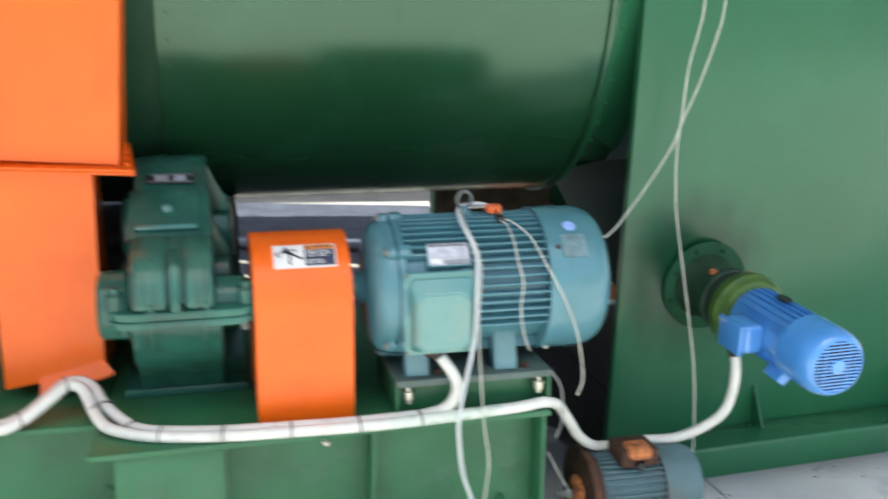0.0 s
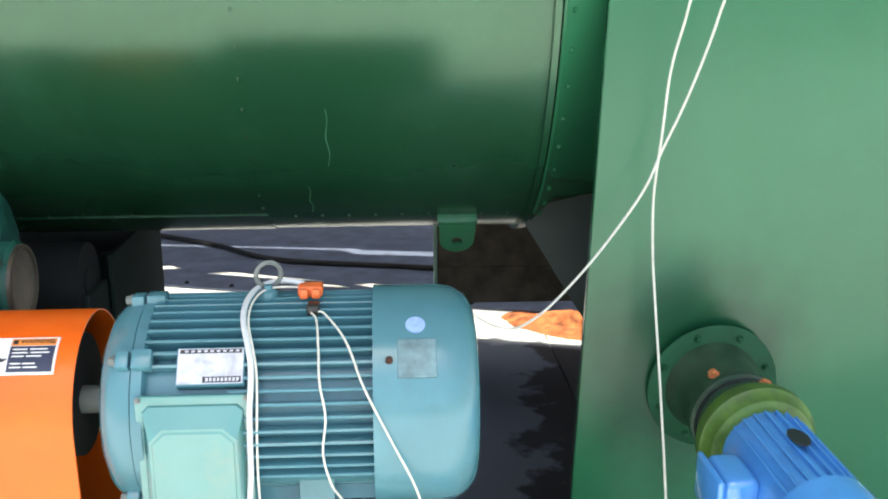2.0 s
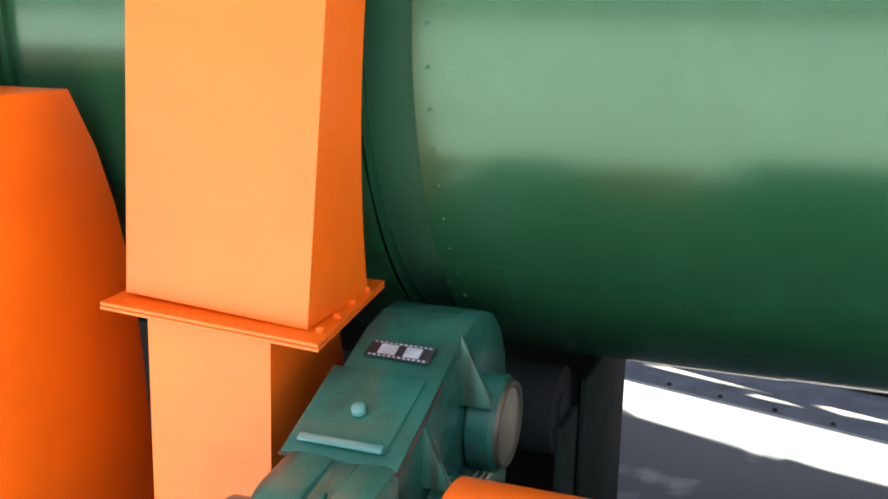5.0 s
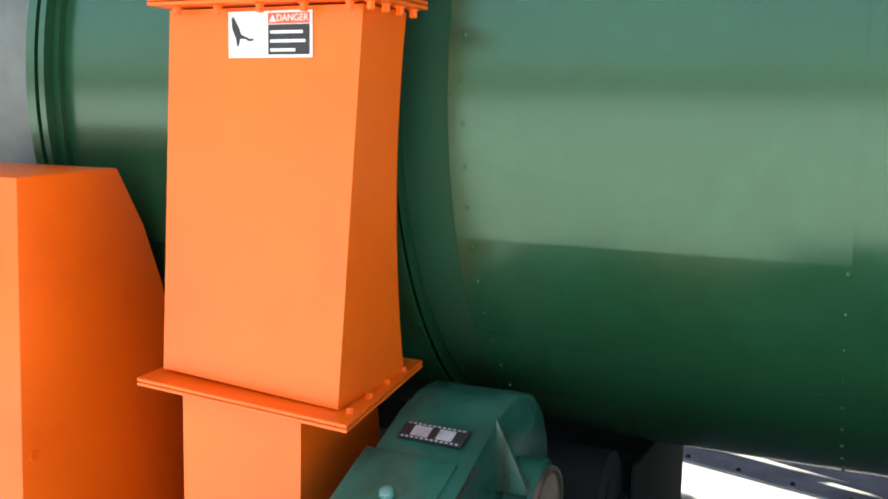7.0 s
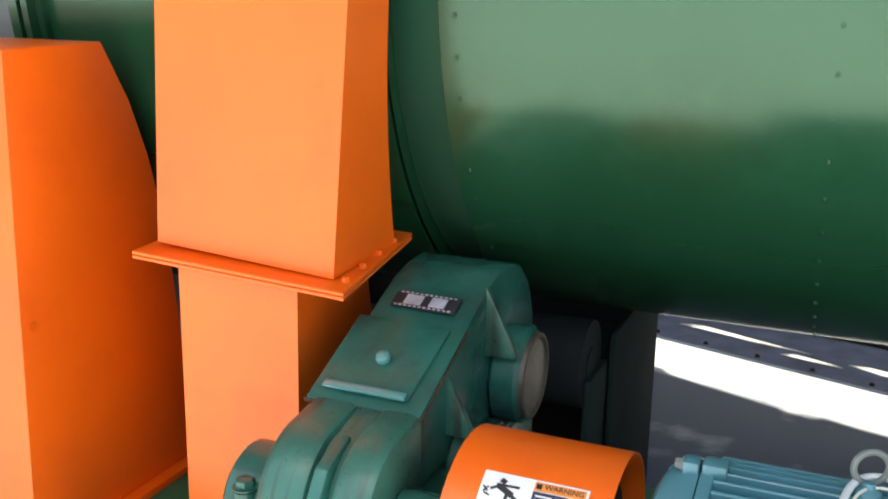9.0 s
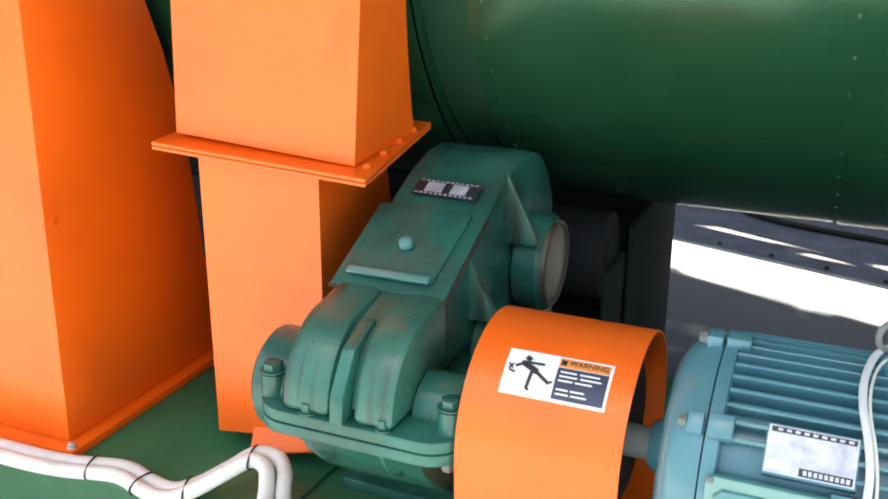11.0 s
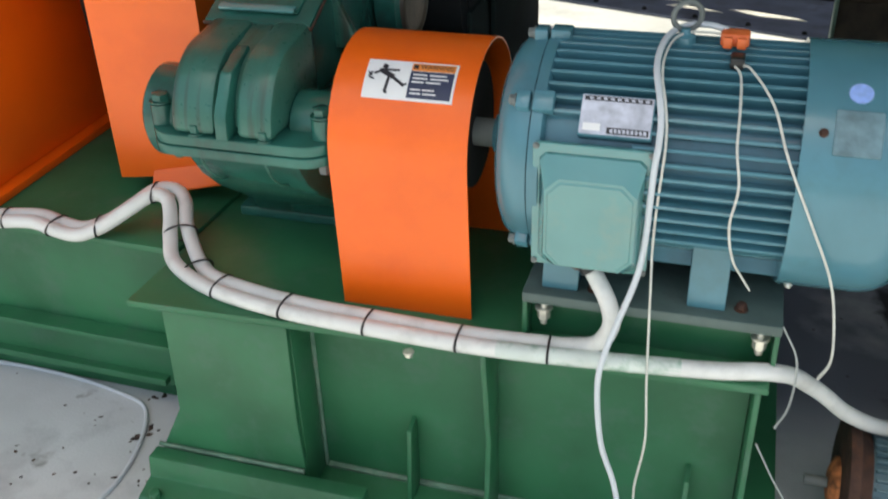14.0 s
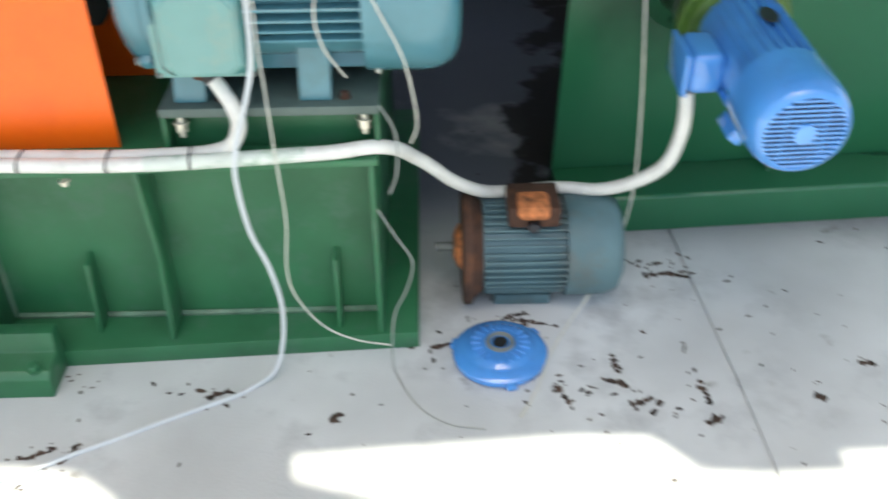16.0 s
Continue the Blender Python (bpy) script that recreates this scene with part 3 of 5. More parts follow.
def build_hopper():
    pts = [(-0.034, 0.0), (1.445, 0.0), (1.475, 3.3), (0.100, 3.3)]
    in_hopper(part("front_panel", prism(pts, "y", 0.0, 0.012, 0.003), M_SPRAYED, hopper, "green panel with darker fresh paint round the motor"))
    in_hopper(part("chute_plate", prism([(-0.066, 1.135), (0.12, 0.83), (0.30, 0.56), (0.49, 0.28), (0.49, 1.22), (0.14, 1.21), (-0.01, 1.175)], "y", 0.55, 0.56), M_CHUTE, hopper, "dull grey green sloping chute plate"))
    in_hopper(part("edge_fold", prism([(-0.026, 0.0), (-0.018, 0.0), (0.116, 3.3), (0.108, 3.3)], "y", 0.0125, 0.05), M_PANEL, hopper))
    in_hopper(part("side_panel", box(0.5, 0.51, 0.016, 1.9, 0.75, 3.3, 0.0), M_PANEL, hopper))
    in_hopper(part("side_panel", box(1.42, 1.43, 0.016, 1.9, 0.0, 3.3, 0.0), M_PANEL, hopper))
    in_hopper(part("back_panel", box(0.5, 1.43, 1.9, 1.91, 0.75, 3.3, 0.0), M_PANEL, hopper))
    sill = prism([(-0.195, 0.0), (-0.003, 0.0), (-0.003, 0.13), (-0.186, 0.13), (-0.195, 0.121)], "x", -0.03, 1.50, 0.003)
    in_hopper(part("sill", sill, M_PANEL, hopper, "low green sill on the slab"))
    in_hopper(part("gusset", prism([(-0.09, 0.1315), (-0.004, 0.1315), (-0.004, 0.31)], "x", 0.655, 0.663), M_PANEL, hopper))
    in_hopper(part("gusset", prism([(-0.09, 0.1315), (-0.004, 0.1315), (-0.004, 0.36)], "x", 1.40, 1.408), M_PANEL, hopper))
    # hood round the drum's rim
    part("hood_ring", lathe([(0.770, 0.97), (0.770, 1.028), (0.777, 1.032), (0.842, 0.972), (0.99, 0.948), (0.99, 0.90), (0.80, 0.90)], on_x(0, DY, DZ), 128, closed=True), M_PANEL, hopper, "stationary green hood ring round the drum")
    head = None
    for k in range(60):
        m = pose(0, DY, DZ) @ Matrix.Rotation(radians(6 * k + 3), 4, "X") @ pose(0.800, -1.013, 0, 90, 0, 42)
        if head is None:
            head = bolt("bolt", hopper, m, 0.006, 0.006, M_PANEL)
        else:
            again("bolt", head, m, hopper)
    part("hood_plate", lathe([(0.992, 0.30), (0.992, 0.955), (1.0, 0.955), (1.0, 0.30)], on_x(0, DY + 0.03, DZ), 96, closed=True), M_PANEL, hopper, "ring plate of the hood")


build_hopper()

# ---- blue geared motor on the hopper ----
blue = thing("geared_motor", "bright blue flange motor bolted to the green hopper", "electric motor", at=(1.22, 0.38, 0.6))
B0, B1 = Vector((1.215, 0.385, 0.772)), Vector((1.252, -0.435, 0.722))
BM = Matrix.Translation(B0) @ (B1 - B0).to_track_quat("Z", "Y").to_matrix().to_4x4()
# local z runs out of the hopper; turn so that local x points to world -x
_x = BM.to_3x3() @ Vector((1, 0, 0))
_y = BM.to_3x3() @ Vector((0, 1, 0))
BM = BM @ Matrix.Rotation(math.atan2(-_y.x, -_x.x), 4, "Z")


def on_blue(name, bm, mat, label="", parent=None):
    ob = part(name, bm, mat, parent or blue, label)
    if parent is None:
        ob.matrix_basis = BM
    return ob


def build_blue():
    I = Matrix.Identity(4)
    on_blue("mounting_flange", lathe([(0.0, 0.0), (0.0, 0.185), (0.003, 0.185), (0.005, 0.182), (0.005, 0.0)], I, 64), M_FRESH, "round dark green mounting flange")
    first = None
    for k in range(8):
        m = BM @ Matrix.Rotation(radians(45 * k + 20), 4, "Z") @ pose(0.158, 0, 0.005)
        if first is None:
            first = bolt("bolt", blue, m, 0.009, 0.008, M_FRESH)
        else:
            again("bolt", first, m, blue)
    on_blue("bearing_tube", lathe([(0.005, 0.0), (0.005, 0.135), (0.05, 0.118), (0.16, 0.112), (0.165, 0.125), (0.185, 0.125), (0.19, 0.112), (0.205, 0.112), (0.205, 0.122), (0.255, 0.122), (0.262, 0.118), (0.262, 0.0)], I, 56), M_TUBE, "grimy dark green bearing tube")
    on_blue("clamp_band", lathe([(0.208, 0.118), (0.208, 0.1245), (0.222, 0.1245), (0.222, 0.118)], I, 56, closed=True), M_BLACK)
    m = BM @ Matrix.Rotation(radians(-62), 4, "Z") @ pose(0.118, 0, 0.14, 0, 90, 0)
    bolt("bolt", blue, m, 0.012, 0.012, M_RUST2)
    m = BM @ Matrix.Rotation(radians(-110), 4, "Z") @ pose(0.124, 0, 0.236, 0, 90, 0)
    bolt("bolt", blue, m, 0.013, 0.012, M_RUST2)
    on_blue("adapter_flange", lathe([(0.262, 0.0), (0.262, 0.118), (0.27, 0.142), (0.292, 0.150), (0.318, 0.150), (0.325, 0.142), (0.352, 0.132), (0.36, 0.118), (0.36, 0.0)], I, 56), M_MOSS, "mottled olive green adapter flange")
    on_blue("motor_body", lathe([(0.36, 0.0), (0.36, 0.107), (0.69, 0.107), (0.69, 0.0)], I, 56), M_BLUE)
    f = None
    for k in range(26):
        a = 360 / 26 * k
        if 150 < a < 205:
            continue
        m = BM @ Matrix.Rotation(radians(a + 180), 4, "Z")
        if f is None:
            f = part("fin", box(0.102, 0.118, -0.003, 0.003, 0.37, 0.680, 0.001, 1), M_BLUE, blue)
            f.matrix_basis = m
        else:
            again("fin", f, m, blue)
    # fan cover with a slotted grille
    on_blue("fan_cover", lathe([(0.675, 0.114), (0.675, 0.122), (0.775, 0.122), (0.806, 0.119), (0.830, 0.111), (0.844, 0.101), (0.848, 0.092), (0.843, 0.090), (0.80, 0.106), (0.685, 0.114)], I, 64, closed=True), M_BLUE)
    # near-black disc paints the shade behind the grille bars
    on_blue("fan_well", lathe([(0.80, 0.0), (0.80, 0.103), (0.806, 0.103), (0.806, 0.0)], I, 48), M_DARK, "near-black disc for the shade inside the fan cover")
    for k in range(-7, 8):
        y = k * 0.0120
        w = math.sqrt(max(0.092 ** 2 - y * y, 1e-6))
        bm = box(-w, w, y - 0.0026, y + 0.0026, 0.845, 0.848, 0.0)
        on_blue("grille_bar", bm, M_BLUE)
    for k in (-1, 1):
        x = k * 0.045
        w = math.sqrt(0.090 ** 2 - x * x)
        on_blue("grille_bar", box(x - 0.0013, x + 0.0013, -w, w, 0.8405, 0.8448, 0.0), M_BLUE)
    on_blue("grille_hub", lathe([(0.842, 0.0), (0.842, 0.026), (0.851, 0.026), (0.853, 0.02), (0.853, 0)], I, 24), M_BLUE)
    # terminal box on the side
    tb = on_blue("terminal_box", box(0.10, 0.185, -0.055, 0.055, 0.44, 0.58, 0.022, 4), M_BLUE)
    lid = part("lid", box(0.186, 0.203, -0.058, 0.058, 0.437, 0.583, 0.008, 3), M_BLUE, tb)
    lid.matrix_basis = BM
    # rating plate on top
    m = BM @ Matrix.Rotation(radians(TOPB), 4, "Z")
    ob = part("rating_plate", lathe([(0.0, 0.0), (0.0, 0.03), (0.003, 0.03), (0.003, 0.0)], pose(0.125, 0, 0.52, 0, 90, 0) @ Matrix.Diagonal((1.3, 0.75, 1, 1)), 24), M_BLACK, blue, "dark oval rating plate")
    ob.matrix_basis = m
    ob = part("foot", box(-0.02, 0.02, -0.155, -0.11, 0.60, 0.69, 0.006), M_BLUE, blue, "small blue foot lug")
    ob.matrix_basis = BM @ Matrix.Rotation(radians(90 - math.copysign(52, TOPB)), 4, "Z")


# angle of world up in the motor's own frame
_u = BM.to_3x3().inverted() @ Vector((0, 0, 1))
TOPB = math.degrees(math.atan2(_u.y, _u.x))
build_blue()

# ---- steel base ----
base = thing("machine_base", "green welded steel base frame with ribs on the slab", "machine base", at=(-0.4, 0, 0))


def build_base():
    part("top_plate", prism([(-1.115, -0.372), (0.302, -0.335), (0.302, 0.95), (-1.06, 0.95)], "z", 0.585, 0.603, 0.003), M_BASE, base)
    part("bottom_plate", prism([(-0.76, -0.358), (-0.555, -0.372), (0.385, -0.325), (0.385, 0.95), (-0.76, 0.95)], "z", 0.0, 0.054, 0.004), M_BASE, base)
    part("web", box(-1.0, 0.275, -0.225, -0.213, 0.055, 0.585, 0.0), M_BASE, base)
    part("weld", tube([(-0.72, -0.226, 0.062), (-0.3, -0.227, 0.06), (0.27, -0.225, 0.062)], 0.010, 6), M_WELD, base, "dusty pale weld seam")
    part("weld", tube([(-0.728, -0.228, 0.57), (-0.727, -0.229, 0.3), (-0.728, -0.228, 0.06)], 0.006, 6), M_WELD, base, "dusty pale weld seam")
    part("weld", tube([(-1.13, -0.352, 0.147), (-0.9, -0.352, 0.146), (-0.73, -0.352, 0.147)], 0.006, 6), M_WELD, base, "dusty pale weld seam")
    part("end_plate", box(0.278, 0.29, -0.325, 0.95, 0.055, 0.585, 0.002), M_BASE, base)
    part("stiffener", prism([(-0.345, 0.585), (-0.226, 0.585), (-0.226, 0.055), (-0.335, 0.055), (-0.30, 0.30)], "x", -0.282, -0.27, 0.001), M_BASE, base)
    for x in (-0.485, 0.165):
        part("rib", prism([(-0.300, 0.055), (-0.226, 0.055), (-0.226, 0.275), (-0.272, 0.262)], "x", x, x + 0.011, 0.001), M_BASE, base)
    part("front_plate", prism([(-1.045, 0.585), (-0.73, 0.585), (-0.735, 0.30), (-0.725, 0.055), (-1.165, 0.055), (-1.055, 0.27)], "y", -0.345, -0.33, 0.002), M_BASE, base)
    part("side_plate", box(-0.742, -0.73, -0.328, -0.226, 0.055, 0.585, 0.001), M_BASE, base)
    foot = prism([(-0.488, 0.0), (-0.36, 0.0), (-0.36, 0.145), (-0.402, 0.145), (-0.412, 0.090), (-0.470, 0.076), (-0.486, 0.058)], "x", -1.135, -0.56, 0.003)
    part("foot_channel", foot, M_BASE, base, "thick green foot channel on the slab")
    for x in (-1.09, -0.60):
        bolt("bolt", base, pose(x, -0.462, 0.0765, 14, 0, 0), 0.015, 0.020, M_BASE)
    # motor pad
    part("motor_pad", box(-0.20, 0.31, -0.312, 0.06, 0.711, 0.735, 0.004), M_PAD, base, "oily grey green motor slide plate")
    part("pad_block", box(-0.195, 0.305, -0.255, 0.06, 0.603, 0.710, 0.004), M_BASE, base)
    for x in (-0.200, 0.298):
        part("pad_cheek", box(x, x + 0.010, -0.305, -0.256, 0.603, 0.710, 0.002), M_BASE, base)
    for x in (-0.158, 0.273):
        part("screw_shank", lathe([(0.650, 0), (0.650, 0.0075), (0.7105, 0.0075), (0.7105, 0)], pose(x, -0.286, 0), 12), M_ZINC, base)
        bolt("bolt", base, pose(x, -0.286, 0.690, 0, 180, 0), 0.014, 0.026, M_ZINC)
    bolt("bolt", base, pose(-0.43, -0.375, 0.588, 180, 0, 0), 0.009, 0.012, M_ZINC)
    bolt("bolt", base, pose(-0.425, -0.33, 0.606), 0.009, 0.012, M_ZINC)


build_base()

side_base = thing("steel_beam", "green steel beam with ledges beside the machine base", "steel beam", at=(-1.9, 0.1, 0))


def build_side_beam():
    part("top_flange", prism([(-3.2, -0.10), (-1.110, -0.155), (-1.067, 0.9), (-3.2, 0.9)], "z", 0.592, 0.61, 0.002), M_BASE, side_base)
    part("web", prism([(-3.2, -0.035), (-1.02, -0.09), (-1.02, -0.078), (-3.2, -0.023)], "z", 0.10, 0.592), M_BASE, side_base)
    part("ledge", prism([(-3.2, -0.09), (-1.14, -0.145), (-1.14, -0.09), (-3.2, -0.035)], "z", 0.27, 0.284), M_BASE, side_base)
    part("ledge", prism([(-3.2, -0.06), (-1.26, -0.11), (-1.26, -0.08), (-3.2, -0.03)], "z", 0.115, 0.135), M_BASE, side_base)
    part("bottom_flange", prism([(-3.2, 0.02), (-1.30, -0.02), (-1.30, 0.3), (-3.2, 0.3)], "z", 0.0, 0.10, 0.003), M_BASE, side_base)
    for x, z in ((-1.09, 0.50), (-1.09, 0.36)):
        bolt("bolt", side_base, pose(x, -0.088, z, 90, 0, 0), 0.012, 0.012, M_BASE)


build_side_beam()

# ---- chain guard ----
guard = thing("chain_guard", "tall bright orange sheet metal chain guard beside the drum", "chain guard", at=(-1.15, 0.1, 0.6))


def rear(z):
    """y of the guard's rear edge, which follows the drum."""
    return 0.283 + 0.25 * (z - 2.08) ** 2


def hull(sections):
    """A closed skin through rings of four corners."""
    bm = bmesh.new()
    rings = [[bm.verts.new(p) for p in s] for s in sections]
    for a, b in zip(rings, rings[1:]):
        for i in range(4):
            bm.faces.new((a[i], a[(i + 1) % 4], b[(i + 1) % 4], b[i]))
    bm.faces.new(rings[0])
    bm.faces.new(rings[-1])
    return bm


def build_guard():
    part("lower_casing", hull([[(-1.408, 0.093, 0.655), (-1.098, 0.093, 0.70), (-1.11, 0.60, 0.604), (-1.40, 0.60, 0.604)],
                               [(-1.404, 0.093, 1.372), (-1.092, 0.093, 1.350), (-1.11, 0.44, 1.372), (-1.40, 0.44, 1.385)]]), M_ORANGE, guard)
    # bent foot of the lower casing
    tongue = bmesh.new()
    pts = [(-1.30, 0.0895, 0.69), (-1.10, 0.0895, 0.735), (-1.086, 0.08, 0.72), (-1.068, 0.068, 0.70), (-1.082, 0.066, 0.688), (-1.21, 0.064, 0.655), (-1.30, 0.064, 0.635)]
    a = [tongue.verts.new(p) for p in pts]
    b = [tongue.verts.new((x, y + 0.004, z - 0.006)) for x, y, z in pts]
    tongue.faces.new(a)
    tongue.faces.new(b)
    for i in range(len(a)):
        tongue.faces.new((a[i], a[(i + 1) % len(a)], b[(i + 1) % len(b)], b[i]))
    part("foot_plate", tongue, M_ORANGE, guard)
    secs = []
    for k in range(13):
        f = k / 12
        z = 1.39 + f * (2.2 - 1.39)
        xl, xr = -1.472 + 0.04 * f, -1.012 + 0.056 * f
        dz = 0.016 * (1 - f)
        secs.append([(xl, 0.11, z + dz), (xr, 0.11, z - dz), (xr + 0.004, rear(z), z), (xl - 0.01, rear(z), z + dz)])
    part("upper_casing", hull(secs), M_ORANGE, guard)
    part("upper_casing", hull([[(-1.432, 0.115, 2.225), (-0.955, 0.115, 2.225), (-0.955, 0.288, 2.225), (-1.44, 0.288, 2.225)],
                               [(-1.432, 0.20, 2.7), (-0.955, 0.20, 2.7), (-0.955, 0.46, 2.7), (-1.44, 0.46, 2.7)],
                               [(-1.432, 0.50, 3.1), (-0.955, 0.50, 3.1), (-0.955, 0.95, 3.1), (-1.44, 0.95, 3.1)]]), M_ORANGE, guard)

    def flange(c, t):
        bm = bmesh.new()
        a = [bm.verts.new(p) for p in c]
        b = [bm.verts.new((p[0], p[1], p[2] + t)) for p in c]
        bm.faces.new(a)
        bm.faces.new(b)
        for i in range(4):
            bm.faces.new((a[i], a[(i + 1) % 4], b[(i + 1) % 4], b[i]))
        bmesh.ops.bevel(bm, geom=list(bm.edges), offset=0.0015, segments=1, affect="EDGES")
        return bm
    low = [(-1.505, 0.058, 1.374), (-0.960, 0.058, 1.346), (-1.0, 0.485, 1.380), (-1.51, 0.485, 1.396)]
    part("flange", flange(low, 0.008), M_ORANGE, guard)
    part("flange", flange([(x, y, z + 0.010) for x, y, z in low], 0.008), M_ORANGE, guard)
    top = [(-1.452, 0.06, 2.205), (-0.905, 0.06, 2.205), (-0.908, 0.30, 2.205), (-1.456, 0.30, 2.205)]
    part("flange", flange(top, 0.008), M_ORANGE, guard)
    part("flange", flange([(x, y, z + 0.010) for x, y, z in top], 0.008), M_ORANGE, guard)
    for k in range(5):
        f = 0.08 + 0.21 * k
        bolt("bolt", guard, pose(-1.43 + 0.50 * f, 0.083, 2.204, 180, 0, 0), 0.009, 0.016, M_ORANGE)
    for k in range(4):
        bolt("bolt", guard, pose(-0.928, 0.09 + 0.06 * k, 2.204, 180, 0, 0), 0.009, 0.016, M_ORANGE)
    for k in range(4):
        f = 0.1 + 0.25 * k
        bolt("bolt", guard, pose(-0.986 - 0.028 * f, 0.085 + 0.37 * f, 1.365 + 0.03 * f), 0.009, 0.010, M_ORANGE)
    # danger label on the front face
    lab = part("warning_label", box(-1.290, -1.085, 0.1065, 0.1085, 2.092, 2.186, 0.0), M_WHITE, guard, "white and black danger label")
    part("label_panel", box(-1.190, -1.091, 0.105, 0.1062, 2.098, 2.158, 0.0), M_BLACK, lab)
    part("label_header", box(-1.190, -1.091, 0.105, 0.1062, 2.160, 2.181, 0.0), M_LABRED, lab)
    for k, w in enumerate((0.078, 0.084, 0.06)):
        part("text_bar", box(-1.184, -1.184 + w, 0.1038, 0.1048, 2.140 - 0.018 * k, 2.146 - 0.018 * k, 0.0), M_WHITE, lab)
    lettering("DANGER", 0.019, pose(-1.131, 0.1042, 2.1705, 90, 0, 0), M_WHITE, lab)
    part("warning_triangle", prism([(-1.186, 2.1635), (-1.170, 2.1635), (-1.178, 2.178)], "y", 0.1038, 0.1048), M_WHITE, lab)
    part("pictogram", prism([(-1.281, 2.172), (-1.277, 2.176), (-1.262, 2.152), (-1.258, 2.140), (-1.246, 2.134), (-1.247, 2.130), (-1.260, 2.131), (-1.264, 2.116), (-1.268, 2.115), (-1.270, 2.130), (-1.280, 2.152)], "y", 0.105, 0.1062), M_BLACK, lab)
    part("pictogram", prism([(-1.245, 2.135), (-1.236, 2.130), (-1.228, 2.131), (-1.225, 2.127), (-1.238, 2.125), (-1.247, 2.131)], "y", 0.1045, 0.1056), M_BLACK, lab)
    lab.matrix_basis = pose(0.014, 0, 0.006)


build_guard()

# ---- wheel guard at the left ----
wheel_guard = thing("wheel_guard", "orange box guard with a curved rear over a drum roller", "wheel guard", at=(-2.0, 0.1, 0.6))


def build_wheel_guard():
    pts = [(-0.078, 0.636), (-0.045, 1.836), (0.262, 1.844)]
    for k in range(1, 9):
        z = 1.844 - 0.15 * k
        pts.append((0.262 + 0.28 * (1 - math.exp(-k / 2.6)), z))
    pts += [(0.54, 0.636)]
    part("casing", prism(pts, "x", -2.40, -1.735, 0.004), M_ORANGE, wheel_guard)
    part("foot_flange", box(-2.45, -1.695, -0.115, 0.56, 0.611, 0.634, 0.002), M_ORANGE, wheel_guard)
    bolt("bolt", wheel_guard, pose(-1.712, -0.095, 0.635), 0.010, 0.012, M_ZINC)
    part("plug", lathe([(0, 0.012), (0.003, 0.012), (0.003, 0)], pose(-1.734, -0.03, 1.2, 0, 90, 0), 12), M_ORANGE, wheel_guard)


build_wheel_guard()

# ---- gearbox ----
gear = thing("gearbox", "dark green cast gearbox with a sloping top cover", "gearbox", at=(-0.85, 0.2, 0.6))


